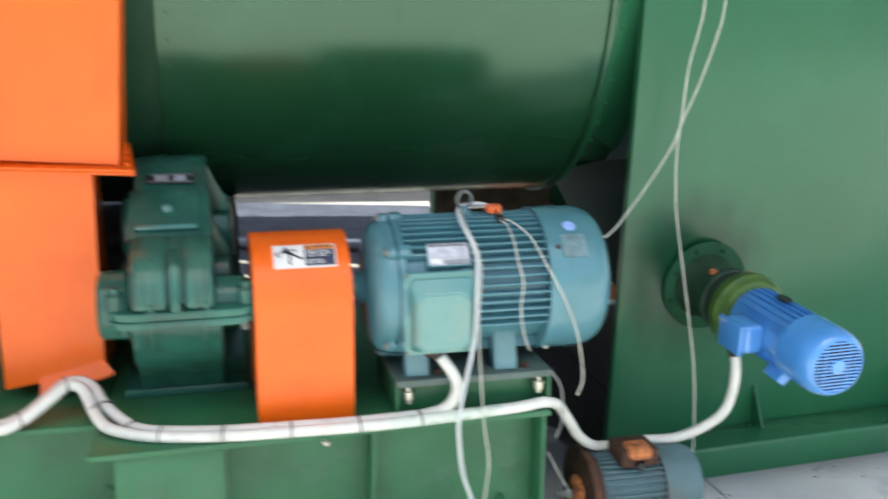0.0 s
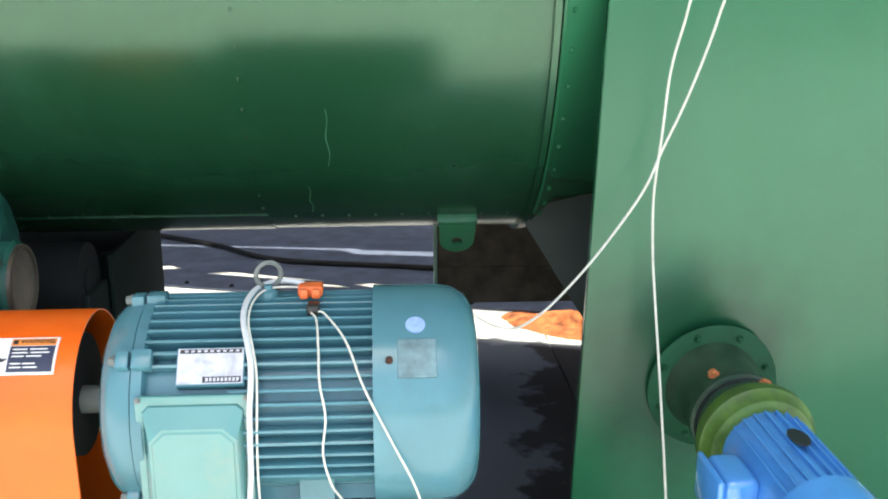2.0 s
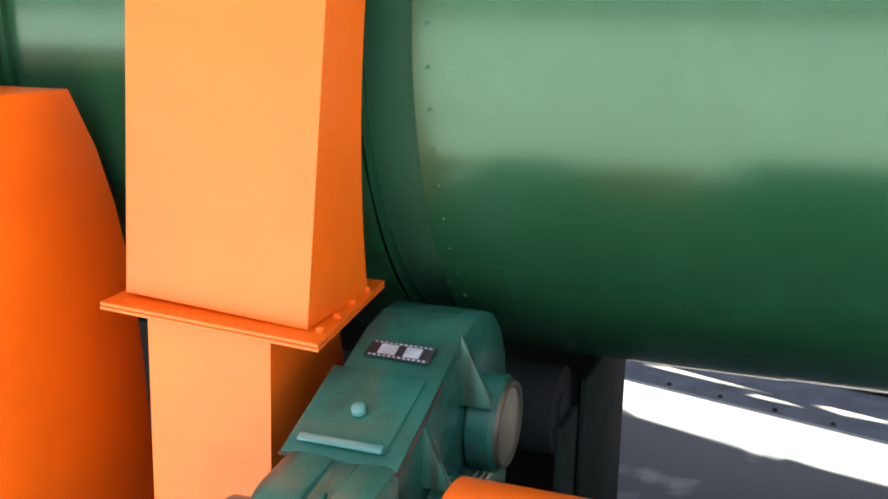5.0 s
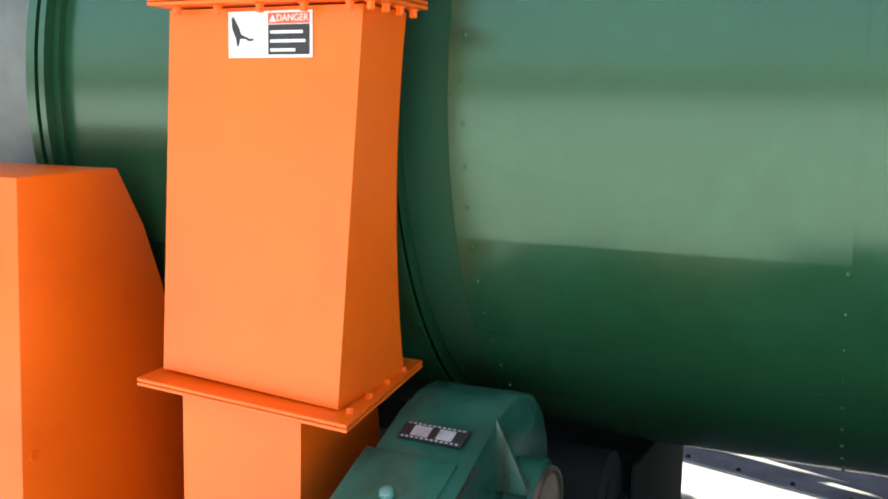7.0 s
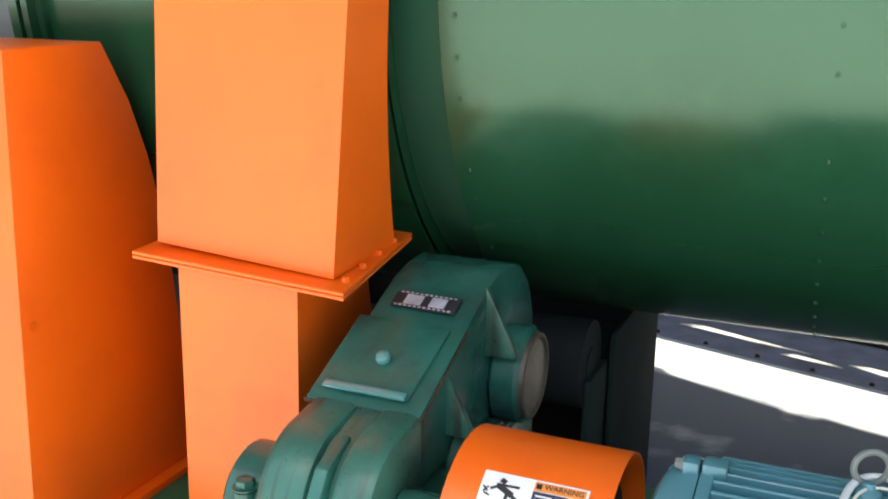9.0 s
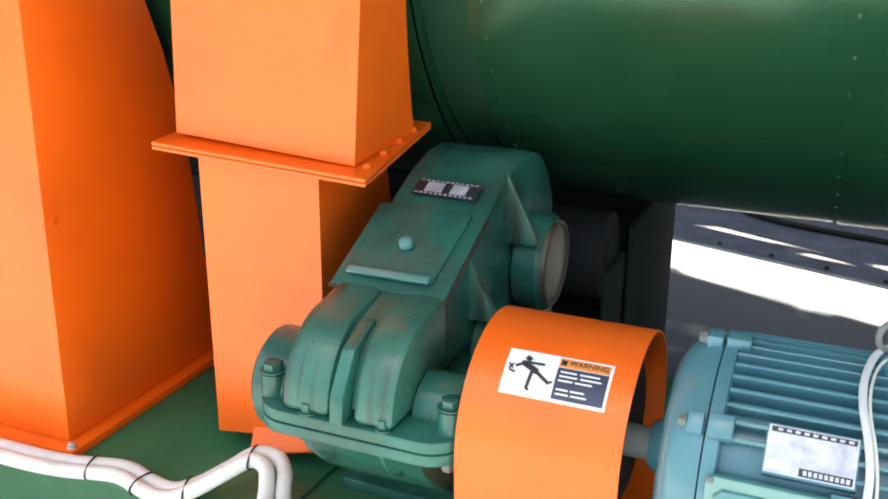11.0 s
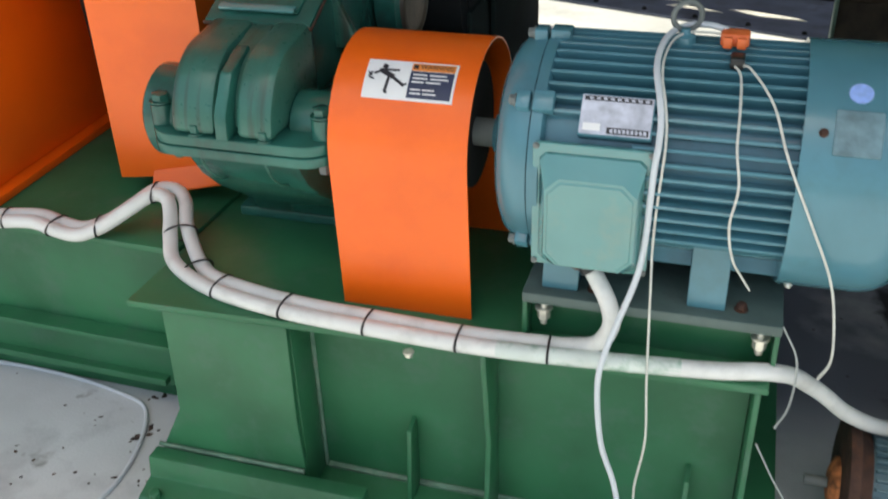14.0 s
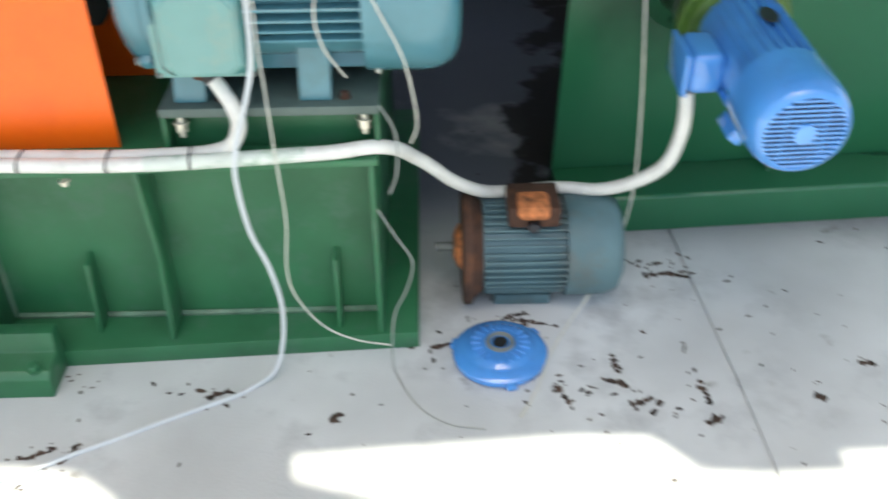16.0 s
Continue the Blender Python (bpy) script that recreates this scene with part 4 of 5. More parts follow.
def build_gearbox():
    x0, x1 = -0.985, -0.742
    SH, AY = 0.985, -0.115       # shaft height and input axis
    part("lower_casing", prism([(-0.225, 0.944), (-0.215, 0.905), (-0.18, 0.85), (-0.12, 0.79), (-0.04, 0.73), (0.03, 0.675), (0.05, 0.633), (0.64, 0.633), (0.64, 0.944)], "x", -0.985, -0.715, 0.012), M_GEAR, gear)
    part("foot", box(-1.04, -0.635, 0.06, 0.66, 0.604, 0.632, 0.006), M_GEAR, gear)

    def rounded(xa, xb, ya, yb, r):
        out = []
        for cx, cy, a in ((xb - r, ya + r, -90), (xb - r, yb - r, 0), (xa + r, yb - r, 90), (xa + r, ya + r, 180)):
            out += [(cx + r * math.cos(radians(a + 15 * k)), cy + r * math.sin(radians(a + 15 * k))) for k in range(7)]
        return out
    front = rounded(-1.045, -0.615, -0.285, 0.10, 0.07)
    rim = [(-0.712, 0.66), (-1.045, 0.66)] + [p for p in front if p[1] < 0.02 and p[0] < -0.85] + [p for p in front if p[1] < 0.10 and p[0] > -0.85] + [(-0.712, 0.12)]
    part("flange", prism(rim, "z", 0.945, 0.968, 0.003), M_GEAR, gear)
    part("flange", prism(rim, "z", 0.971, 0.995, 0.003), M_GEAR, gear)
    # upper housing
    top = [(AY - 0.125, 0.995)]
    prof = [(AY + 0.135 * math.cos(radians(a)), 0.995 + 0.135 * math.sin(radians(a))) for a in range(165, 110, -15)]
    prof = [(AY - 0.125, 0.995)] + prof + [(-0.04, 1.158), (0.33, 1.322), (0.42, 1.346), (0.50, 1.348), (0.58, 1.325), (0.65, 1.265), (0.69, 1.19), (0.705, 1.10), (0.705, 0.995)]
    part("upper_housing", prism(prof, "x", x0, x1, 0.016), M_GEAR, gear)
    # two round cheeks and the rib between them at the input end
    for a, b in ((-0.975, -0.872), (-0.822, -0.738)):
        arc = [(AY - 0.005 + 0.158 * math.cos(radians(t)), 0.99 + 0.172 * math.sin(radians(t))) for t in range(180, 90, -8)] + [(-0.105, 1.164), (-0.046, 1.172), (-0.02, 1.168), (-0.02, 0.996)]
        part("bearing_cheek", prism([(y, max(z, 0.996)) for y, z in arc], "x", a, b, 0.014), M_CHEEK, gear)
        part("oil_stain_seam", lathe([(a + 0.05, 0.1585), (a + 0.05, 0.160), (a + 0.056, 0.160), (a + 0.056, 0.1585)], on_x(0, AY, 0.99), 48, closed=True), M_CHEEK, gear)
    saddle = [(AY - 0.005 + 0.132 * math.cos(radians(t)), 0.99 + 0.158 * math.sin(radians(t))) for t in range(172, 90, -8)] + [(-0.09, 1.156), (-0.046, 1.166), (-0.02, 1.166), (-0.02, 0.996)]
    part("saddle", prism([(y, max(z, 0.996)) for y, z in saddle], "x", -0.8715, -0.8225), M_CHEEK, gear)
    part("rib", prism([(AY - 0.178, 0.996), (AY - 0.172, 1.05), (AY - 0.12, 1.125), (AY - 0.03, 1.155), (AY + 0.02, 0.996)], "x", -0.862, -0.834, 0.004), M_GEAR, gear)
    # bearing bosses
    for y, z, r, xa, xb in ((AY - 0.02, SH, 0.105, -1.075, -0.985), (AY - 0.02, SH, 0.072, -0.742, -0.640), (0.17, SH, 0.085, -0.742, -0.675), (0.455, 1.09, 0.118, -1.04, -0.985), (0.455, 1.09, 0.118, -0.742, -0.668)):
        part("bearing_boss", lathe([(xa, 0), (xa, r - 0.012), (xa + 0.01, r), (xb - 0.01, r), (xb, r - 0.012), (xb, 0)], on_x(0, y, z), 40), M_GEAR, gear)
        if r > 0.11 and xa > -0.8:
            part("bearing_cap", lathe([(xb, 0), (xb, r - 0.012), (xb + 0.010, r - 0.014), (xb + 0.012, r - 0.022), (xb + 0.006, r - 0.030), (xb + 0.008, 0)], on_x(0, y, z), 40), M_WORN, gear, "worn brown bearing cap")
    part("shaft", lathe([(-0.66, 0.0), (-0.66, 0.03), (-0.24, 0.03), (-0.24, 0)], on_x(0, -0.119, 0.993), 20), M_GREY, gear)
    # triangular webs on the side, in the lighter tone that looks lit
    for y, zb, zt, w in ((0.10, 1.07, 1.212, 0.060), (0.33, 1.17, 1.335, 0.075)):
        part("side_web", prism([(-0.745, zb), (-0.742 + w, zb), (-0.742 + w, zb + 0.012), (-0.745, zt)], "y", y, y + 0.018, 0.003), M_CHEEK, gear)
    # sloping cover with a raised lip, breather and plate
    d = Vector((0, 0.37, 0.164)).normalized()
    ang = math.degrees(math.atan2(d.z, d.y))
    C = pose(-0.865, -0.040, 1.160, ang, 0, 0)

    def on_cover(name, bm, mat, label=""):
        ob = part(name, bm, mat, gear, label)
        ob.matrix_basis = C
        return ob
    on_cover("cover_plate", box(-0.128, 0.128, 0.0, 0.262, 0.0, 0.010, 0.003), M_GEAR)
    on_cover("inspection_cover", prism([(-0.105, 0.03), (0.09, 0.03), (0.098, 0.245), (-0.09, 0.245)], "z", 0.0105, 0.018, 0.005), M_GEAR)
    on_cover("lip", box(-0.10, 0.085, 0.024, 0.044, 0.0185, 0.026, 0.003), M_BOX, "pale raised lip")
    on_cover("gasket", box(-0.132, 0.132, -0.004, 0.0, -0.002, 0.007, 0.001), M_RUST)
    on_cover("gasket", box(0.1285, 0.132, 0.001, 0.262, -0.002, 0.005, 0.001), M_RUST)
    on_cover("breather", lathe([(0.022, 0.016), (0.03, 0.017), (0.036, 0.014), (0.039, 0.007), (0.04, 0)], pose(-0.005, 0.125, 0), 20), M_BOX, "small domed breather")
    P = pose(-0.862, 0.262, 1.294, ang, 0, -2)
    pl = part("nameplate", box(-0.078, 0.078, -0.024, 0.030, 0.004, 0.008, 0.001), M_BLACK, gear, "dark framed nameplate with two pale blocks")
    pl.matrix_basis = P
    for xa, xb in ((-0.05, -0.008), (0.012, 0.05)):
        ob = part("text_block", box(xa, xb, -0.014, 0.018, 0.0085, 0.0095, 0.0), M_PLATE, pl)
        ob.matrix_basis = P
    for k in range(12):
        ob = part("text_bar", box(-0.07 + 0.012 * k, -0.063 + 0.012 * k, 0.0215, 0.0255, 0.0085, 0.0095, 0.0), M_PLATE, pl)
        ob.matrix_basis = P
        ob = part("text_bar", box(-0.07 + 0.012 * k, -0.063 + 0.012 * k, -0.0215, -0.0175, 0.0085, 0.0095, 0.0), M_PLATE, pl)
        ob.matrix_basis = P
    for x, y in ((-0.92, -0.268), (-0.76, -0.268), (-0.65, 0.02), (-1.02, 0.1)):
        bolt("bolt", gear, pose(x, y, 0.996), 0.014, 0.020, M_GEAR)
    for x, y in ((-1.022, -0.225), (-0.645, -0.225)):
        part("bolt_boss", lathe([(0.996, 0.0), (0.996, 0.026), (1.040, 0.024), (1.043, 0.0)], pose(x, y, 0), 16), M_GEAR, gear)
        bolt("bolt", gear, pose(x, y, 1.0435), 0.019, 0.018, M_GEAR)
    for x, y in ((-1.0, -0.22), (-0.65, -0.225)):
        bolt("bolt", gear, pose(x, y, 0.944, 180, 0, 0), 0.014, 0.03, M_GREY if x > -0.9 else M_GEAR)


build_gearbox()

# ---- coupling guard ----
cover = thing("coupling_guard", "orange arched sheet metal coupling guard with a warning label", "coupling guard", at=(-0.485, -0.06, 0.6))
GY, GZ, GR = -0.06, 0.965, 0.205


def build_coupling_guard():
    t = 0.004
    outer = [(-0.252, 0.604), (GY - GR, GZ)] + [(GY - GR * math.cos(radians(a)), GZ + GR * math.sin(radians(a))) for a in range(8, 180, 8)] + [(GY + GR, GZ), (GY + GR, 0.604)]
    inner = [(GY + (y - GY) * (GR - t) / GR, GZ + (z - GZ) * (GR - t) / GR if z > GZ else z) for y, z in outer]
    part("arch", prism(outer + inner[::-1], "x", -0.622, -0.325), M_ORANGE, cover)
    part("end_plate", prism(inner, "x", -0.618, -0.614), M_ORANGE, cover)
    # oversized near-black coupling stands in for the shade under the arch
    part("hub", lathe([(-0.60, 0), (-0.60, 0.135), (-0.35, 0.135), (-0.345, 0.12), (-0.345, 0)], on_x(0, -0.085, 0.993), 40), M_DARK, cover, "dark coupling enlarged for the shade inside the arch")

    def curved(x0, x1, a0, a1, lift, name, mat, parent, label=""):
        bm = bmesh.new()
        n = 8
        rows = []
        for k in range(n + 1):
            a = radians(a0 + (a1 - a0) * k / n)
            rows.append([bm.verts.new((x, GY - (GR + q) * math.cos(a), GZ + (GR + q) * math.sin(a))) for x, q in ((x0, lift - 0.0008), (x0, lift), (x1, lift), (x1, lift - 0.0008))])
        for a, b in zip(rows, rows[1:]):
            for k in range(4):
                bm.faces.new((a[k], a[(k + 1) % 4], b[(k + 1) % 4], b[k]))
        bm.faces.new(rows[0])
        bm.faces.new(rows[-1])
        return part(name, bm, mat, parent, label)
    lab = curved(-0.557, -0.366, 38.3, 63, 0.0012, "warning_label", M_WHITE, cover, "white black and orange warning label")
    curved(-0.462, -0.371, 40, 56.5, 0.0024, "label_panel", M_NAVY, lab)
    curved(-0.462, -0.371, 57, 61.8, 0.0024, "label_header", M_LABOR, lab)
    for k, w in enumerate((0.07, 0.075, 0.06, 0.0, 0.05, 0.055)):
        if w:
            curved(-0.456, -0.456 + w * 0.42, 53.8 - 2.3 * k, 54.6 - 2.3 * k, 0.0034, "text_bar", M_WHITE, lab)
            curved(-0.456 + w * 0.50, -0.456 + w, 53.8 - 2.3 * k, 54.6 - 2.3 * k, 0.0034, "text_bar", M_WHITE, lab)
    top = radians(59.4)
    lettering("WARNING", 0.0145, Matrix.Translation((-0.409, GY - (GR + 0.0034) * math.cos(top), GZ + (GR + 0.0034) * math.sin(top))) @ Matrix.Rotation(math.pi / 2 - top, 4, "X"), M_BLACK, lab)
    curved(-0.459, -0.449, 58.0, 60.6, 0.0034, "warning_triangle", M_BLACK, lab)
    # pictogram: a falling figure drawn as plain strokes beside a coil
    def stroke(u0, v0, u1, v1, w):
        """A straight bar on the curved label, in fractions of its white field."""
        bm = bmesh.new()
        p, q = Vector((u0 * 0.095, v0 * 0.088)), Vector((u1 * 0.095, v1 * 0.088))
        d = (q - p).normalized()
        side = Vector((-d.y, d.x)) * w
        ring = []
        for k in range(5):
            c = p.lerp(q, k / 4)
            for sgn in (1, -1):
                e = c + side * sgn
                for lift in (0.0017, 0.0026):
                    a = radians(63) - e.y / GR
                    ring.append(bm.verts.new((-0.557 + e.x, GY - (GR + lift) * math.cos(a), GZ + (GR + lift) * math.sin(a))))
        for k in range(4):
            o, t2 = ring[4 * k:4 * k + 4], ring[4 * k + 4:4 * k + 8]
            for i0, i1 in ((0, 1), (1, 3), (3, 2), (2, 0)):
                bm.faces.new((o[i0], o[i1], t2[i1], t2[i0]))
        for o in (ring[0:4], ring[-4:]):
            bm.faces.new((o[0], o[1], o[3], o[2]))
        part("pictogram", bm, M_BLACK, lab)
    for u0, v0, u1, v1, w in ((0.36, 0.16, 0.46, 0.22, 0.0045), (0.34, 0.30, 0.64, 0.46, 0.0055), (0.30, 0.28, 0.74, 0.27, 0.0022), (0.36, 0.30, 0.20, 0.40, 0.0024), (0.62, 0.46, 0.90, 0.66, 0.0032), (0.88, 0.65, 0.96, 0.60, 0.002),
                              (0.54, 0.42, 0.50, 0.84, 0.0030), (0.50, 0.84, 0.56, 0.85, 0.002), (0.06, 0.36, 0.16, 0.46, 0.0016), (0.16, 0.36, 0.08, 0.48, 0.0016), (0.10, 0.50, 0.22, 0.54, 0.0016)):
        stroke(u0, v0, u1, v1, w)


build_coupling_guard()

# ---- main electric motor ----
motor = thing("electric_motor", "teal green finned electric motor on a slide plate", "electric motor", at=(0.1, -0.119, 0.735))
MY, MZ = -0.119, 0.993


def build_motor():
    X = on_x(0, MY, MZ)
    part("body", lathe([(-0.190, 0), (-0.190, 0.195), (0.30, 0.195), (0.30, 0)], X, 64), M_MOTOR, motor)
    part("end_shield", lathe([(-0.300, 0), (-0.300, 0.04), (-0.276, 0.055), (-0.272, 0.10), (-0.262, 0.17), (-0.250, 0.195), (-0.232, 0.210), (-0.208, 0.216), (-0.192, 0.216), (-0.192, 0.0)], X, 72), M_MOTOR, motor)
    part("end_ring", lathe([(-0.189, 0.10), (-0.189, 0.221), (-0.168, 0.221), (-0.164, 0.214), (-0.164, 0.10)], X, 72, closed=True), M_MOTOR, motor)
    part("fan_cover", lathe([(0.285, 0.20), (0.285, 0.236), (0.42, 0.236), (0.455, 0.230), (0.482, 0.214), (0.498, 0.19), (0.503, 0.16), (0.503, 0.0), (0.495, 0.0), (0.495, 0.15), (0.40, 0.225), (0.30, 0.228)], X, 96), M_MOTOR, motor)
    fin, cut = None, []
    for k in range(52):
        a = k * 360 / 52 + 3.0      # angle from +z towards -y
        if 205 < a < 245 or 118 < a < 152:
            continue
        m = pose(0, MY, MZ) @ Matrix.Rotation(radians(a), 4, "X")
        if 52 < a < 118:
            # the fins beside the terminal box are cut short
            short = part("fin", box(0.0, 0.288, -0.0035, 0.0035, 0.190, 0.226, 0.0015, 1), M_MOTOR, motor) if not cut else again("fin", cut[0], m, motor)
            short.matrix_basis = m
            cut.append(short)
            continue
        if fin is None:
            fin = part("fin", box(-0.166, 0.288, -0.0035, 0.0035, 0.190, 0.226, 0.0015, 1), M_MOTOR, motor)
            fin.matrix_basis = m
        else:
            again("fin", fin, m, motor)
    # feet
    for y0, y1 in ((-0.285, -0.215), (-0.02, 0.05)):
        for x in (-0.165, 0.125):
            part("foot", prism([(y0, 0.736), (y1, 0.736), (y1, 0.84), ((y0 + y1) / 2 - 0.01, 0.86), (y0 + 0.025, 0.84)], "x", x, x + 0.075, 0.004), M_MOTOR, motor)
    for x in (-0.125, 0.165):
        bolt("bolt", motor, pose(x + 0.065, -0.268, 0.7355), 0.010, 0.014, M_RUST)
    # flange ears with bolts
    for a in (48, 132, 0, 180):
        m = pose(0, MY, MZ) @ Matrix.Rotation(radians(a), 4, "X")
        ear = part("ear", box(-0.220, -0.193, -0.018, 0.018, 0.200, 0.235, 0.004), M_MOTOR, motor)
        ear.matrix_basis = m
        ear = part("ear", box(-0.188, -0.148, -0.020, 0.020, 0.205, 0.237, 0.004), M_MOTOR, motor)
        ear.matrix_basis = m
        bolt("bolt", motor, m @ pose(-0.220, 0, 0.222, 0, -90, 0), 0.010, 0.012, M_GREY)
    # terminal box
    tb = part("terminal_box", box(-0.165, 0.017, -0.322, -0.235, 0.86, 1.07, 0.006), M_MOTOR, motor)
    def cut(xa, xb, za, zb, c, n=1):
        """A rectangle in x and z whose corners are cut (n = 1) or rounded."""
        out = []
        for cx, cz, t0 in ((xb - c, za + c, -90), (xb - c, zb - c, 0), (xa + c, zb - c, 90), (xa + c, za + c, 180)):
            out += [(cx + c * math.cos(radians(t0 + 90 * k / n)), cz + c * math.sin(radians(t0 + 90 * k / n))) for k in range(n + 1)]
        return out
    part("lid", prism(cut(-0.178, 0.046, 0.826, 1.086, 0.014, 4), "y", -0.336, -0.324, 0.003), M_BOX, tb, "pale green domed terminal box lid")
    dome = bmesh.new()
    rings = []
    for y, r in ((-0.3365, (-0.164, 0.033, 0.838, 1.068, 0.012)), (-0.342, (-0.163, 0.032, 0.839, 1.066, 0.013)), (-0.371, (-0.146, 0.019, 0.846, 1.026, 0.026))):
        rings.append([dome.verts.new((x, y, z)) for x, z in cut(*r)])
    for u, v in zip(rings, rings[1:]):
        for k in range(8):
            dome.faces.new((u[k], u[(k + 1) % 8], v[(k + 1) % 8], v[k]))
    dome.faces.new(rings[0])
    dome.faces.new(rings[-1])
    rim = [e for e in dome.edges if max(v.co.y for v in e.verts) < -0.345]
    bmesh.ops.bevel(dome, geom=rim, offset=0.005, segments=3, affect="EDGES", clamp_overlap=True)
    part("lid_dome", dome, M_BOX, tb, smooth=0.5)
    for x in (-0.171, 0.039):
        for z in (0.833, 1.079):
            bolt("screw", tb, pose(x, -0.336, z, 90, 0, 0), 0.0045, 0.003, M_GREY)
    part("cable_gland", lathe([(0, 0.03), (0.03, 0.03), (0.032, 0.024), (0.05, 0.024)], pose(-0.085, -0.295, 0.86, 180, 0, 0), 20), M_RUST, motor, "brown cable gland")
    # nameplate on a slanted pad
    N = pose(-0.03, MY, MZ) @ Matrix.Rotation(radians(52), 4, "X")
    pad = part("plate_pad", box(-0.071, 0.063, -0.039, 0.039, 0.19, 0.224, 0.002), M_MOTOR, motor)
    pad.matrix_basis = N
    npl = part("nameplate", box(-0.068, 0.060, -0.036, 0.036, 0.2245, 0.2265, 0.0), M_PLATE, motor, "scuffed aluminium nameplate")
    npl.matrix_basis = N
    for x0, x1, y0, y1 in ((-0.018, 0.057, -0.034, -0.022), (-0.064, 0.057, 0.026, 0.034), (-0.062, -0.03, -0.03, -0.016)):
        ob = part("text_bar", box(x0, x1, y0, y1, 0.2268, 0.2276, 0.0), M_BLACK if x0 > -0.06 or y0 > 0 else M_WHITE, npl)
        ob.matrix_basis = N
    for k in range(9):
        ob = part("text_bar", box(-0.012 + 0.0075 * k, -0.007 + 0.0075 * k, -0.0315, -0.0245, 0.2278, 0.2284, 0.0), M_PLATE, npl)
        ob.matrix_basis = N
        ob = part("text_bar", box(-0.055 + 0.0125 * k, -0.048 + 0.0125 * k, 0.028, 0.032, 0.2278, 0.2284, 0.0), M_PLATE, npl)
        ob.matrix_basis = N
    # sticker and faded plate on the fan cover
    S = pose(0, MY, MZ) @ Matrix.Rotation(radians(33), 4, "X")
    ob = part("sticker", lathe([(0.2355, 0), (0.2355, 0.020), (0.2385, 0.020), (0.2385, 0)], pose(0.372, 0, 0), 24), M_STICK, motor, "round blue sticker")
    ob.matrix_basis = S
    ob = part("faded_plate", box(0.335, 0.412, -0.045, 0.035, 0.232, 0.2385, 0.002), M_FADED, motor, "faded dull plate")
    ob.matrix_basis = pose(0, MY, MZ) @ Matrix.Rotation(radians(50), 4, "X")
    bolt("screw", motor, pose(0, MY, MZ) @ Matrix.Rotation(radians(52), 4, "X") @ pose(0.318, 0, 0.236), 0.006, 0.006, M_RUST)
    bolt("screw", motor, pose(0, MY, MZ) @ Matrix.Rotation(radians(150), 4, "X") @ pose(0.31, 0, 0.236), 0.006, 0.006, M_ZINC)
    # eyebolt
    ring = lathe([(0.0055 * math.sin(radians(a)), 0.027 + 0.0055 * math.cos(radians(a))) for a in range(0, 360, 45)], pose(0.064, -0.105, 1.262, 90, 0, 20), 24, closed=True)
    part("eyebolt", ring, M_GREY, motor, "steel lifting eyebolt")
    part("eyebolt_boss", lathe([(0.20, 0.022), (0.236, 0.020), (0.242, 0.010), (0.25, 0.008)], pose(0.064, MY, MZ), 20), M_MOTOR, motor)


build_motor()

# ---- old motor on the slab ----
old = thing("flange_motor", "weathered teal flange motor with a rusty disc lying on the slab", "electric motor", at=(0.7, -0.08, 0))


def build_old():
    X = on_x(0, -0.085, 0.165) @ Matrix.Identity(4)
    part("shaft", lathe([(0.435, 0), (0.435, 0.013), (0.56, 0.014), (0.56, 0)], X, 16), M_GREY, old)
    part("flange", lathe([(0.508, 0.03), (0.508, 0.150), (0.512, 0.166), (0.535, 0.166), (0.540, 0.150), (0.565, 0.13), (0.565, 0.03)], X, 56, closed=True), M_RUST, old, "rusty round flange")
    part("spigot", lathe([(0.486, 0.0), (0.486, 0.035), (0.493, 0.052), (0.500, 0.064), (0.507, 0.066), (0.507, 0)], X, 40), M_RUST2, old, "orange rusted hub face")
    part("body", lathe([(0.565, 0), (0.565, 0.122), (0.80, 0.122), (0.80, 0)], X, 48), M_OLD, old)
    f = None
    for k in range(38):
        m = pose(0, -0.085, 0.165) @ Matrix.Rotation(radians(360 / 38 * k), 4, "X")
        if f is None:
            f = part("fin", box(0.57, 0.80, -0.003, 0.003, 0.118, 0.137, 0.001, 1), M_OLD, old)
            f.matrix_basis = m
        else:
            again("fin", f, m, old)
    part("fan_cover", lathe([(0.795, 0.11), (0.795, 0.144), (0.80, 0.146), (0.905, 0.144), (0.94, 0.13), (0.955, 0.10), (0.952, 0)], X, 56), M_OLD, old)
    part("foot", box(0.60, 0.76, -0.15, -0.02, 0.0, 0.035, 0.004), M_OLD, old)
    tb = part("terminal_box", box(0.632, 0.772, -0.178, -0.045, 0.286, 0.350, 0.008), M_RUST, old, "open rusty terminal box")
    part("terminal_block", box(0.655, 0.742, -0.196, -0.11, 0.318, 0.366, 0.014), M_RUST2, tb)
    bolt("gland", tb, pose(0.70, -0.175, 0.295, 90, 0, 0), 0.016, 0.02, M_BLACK)


build_old()

# ---- blue fan cowl on the slab ----
cowl = thing("motor_end_cap", "bright blue round motor end cap lying on the slab", "end cap", at=(0.602, -0.37, 0))


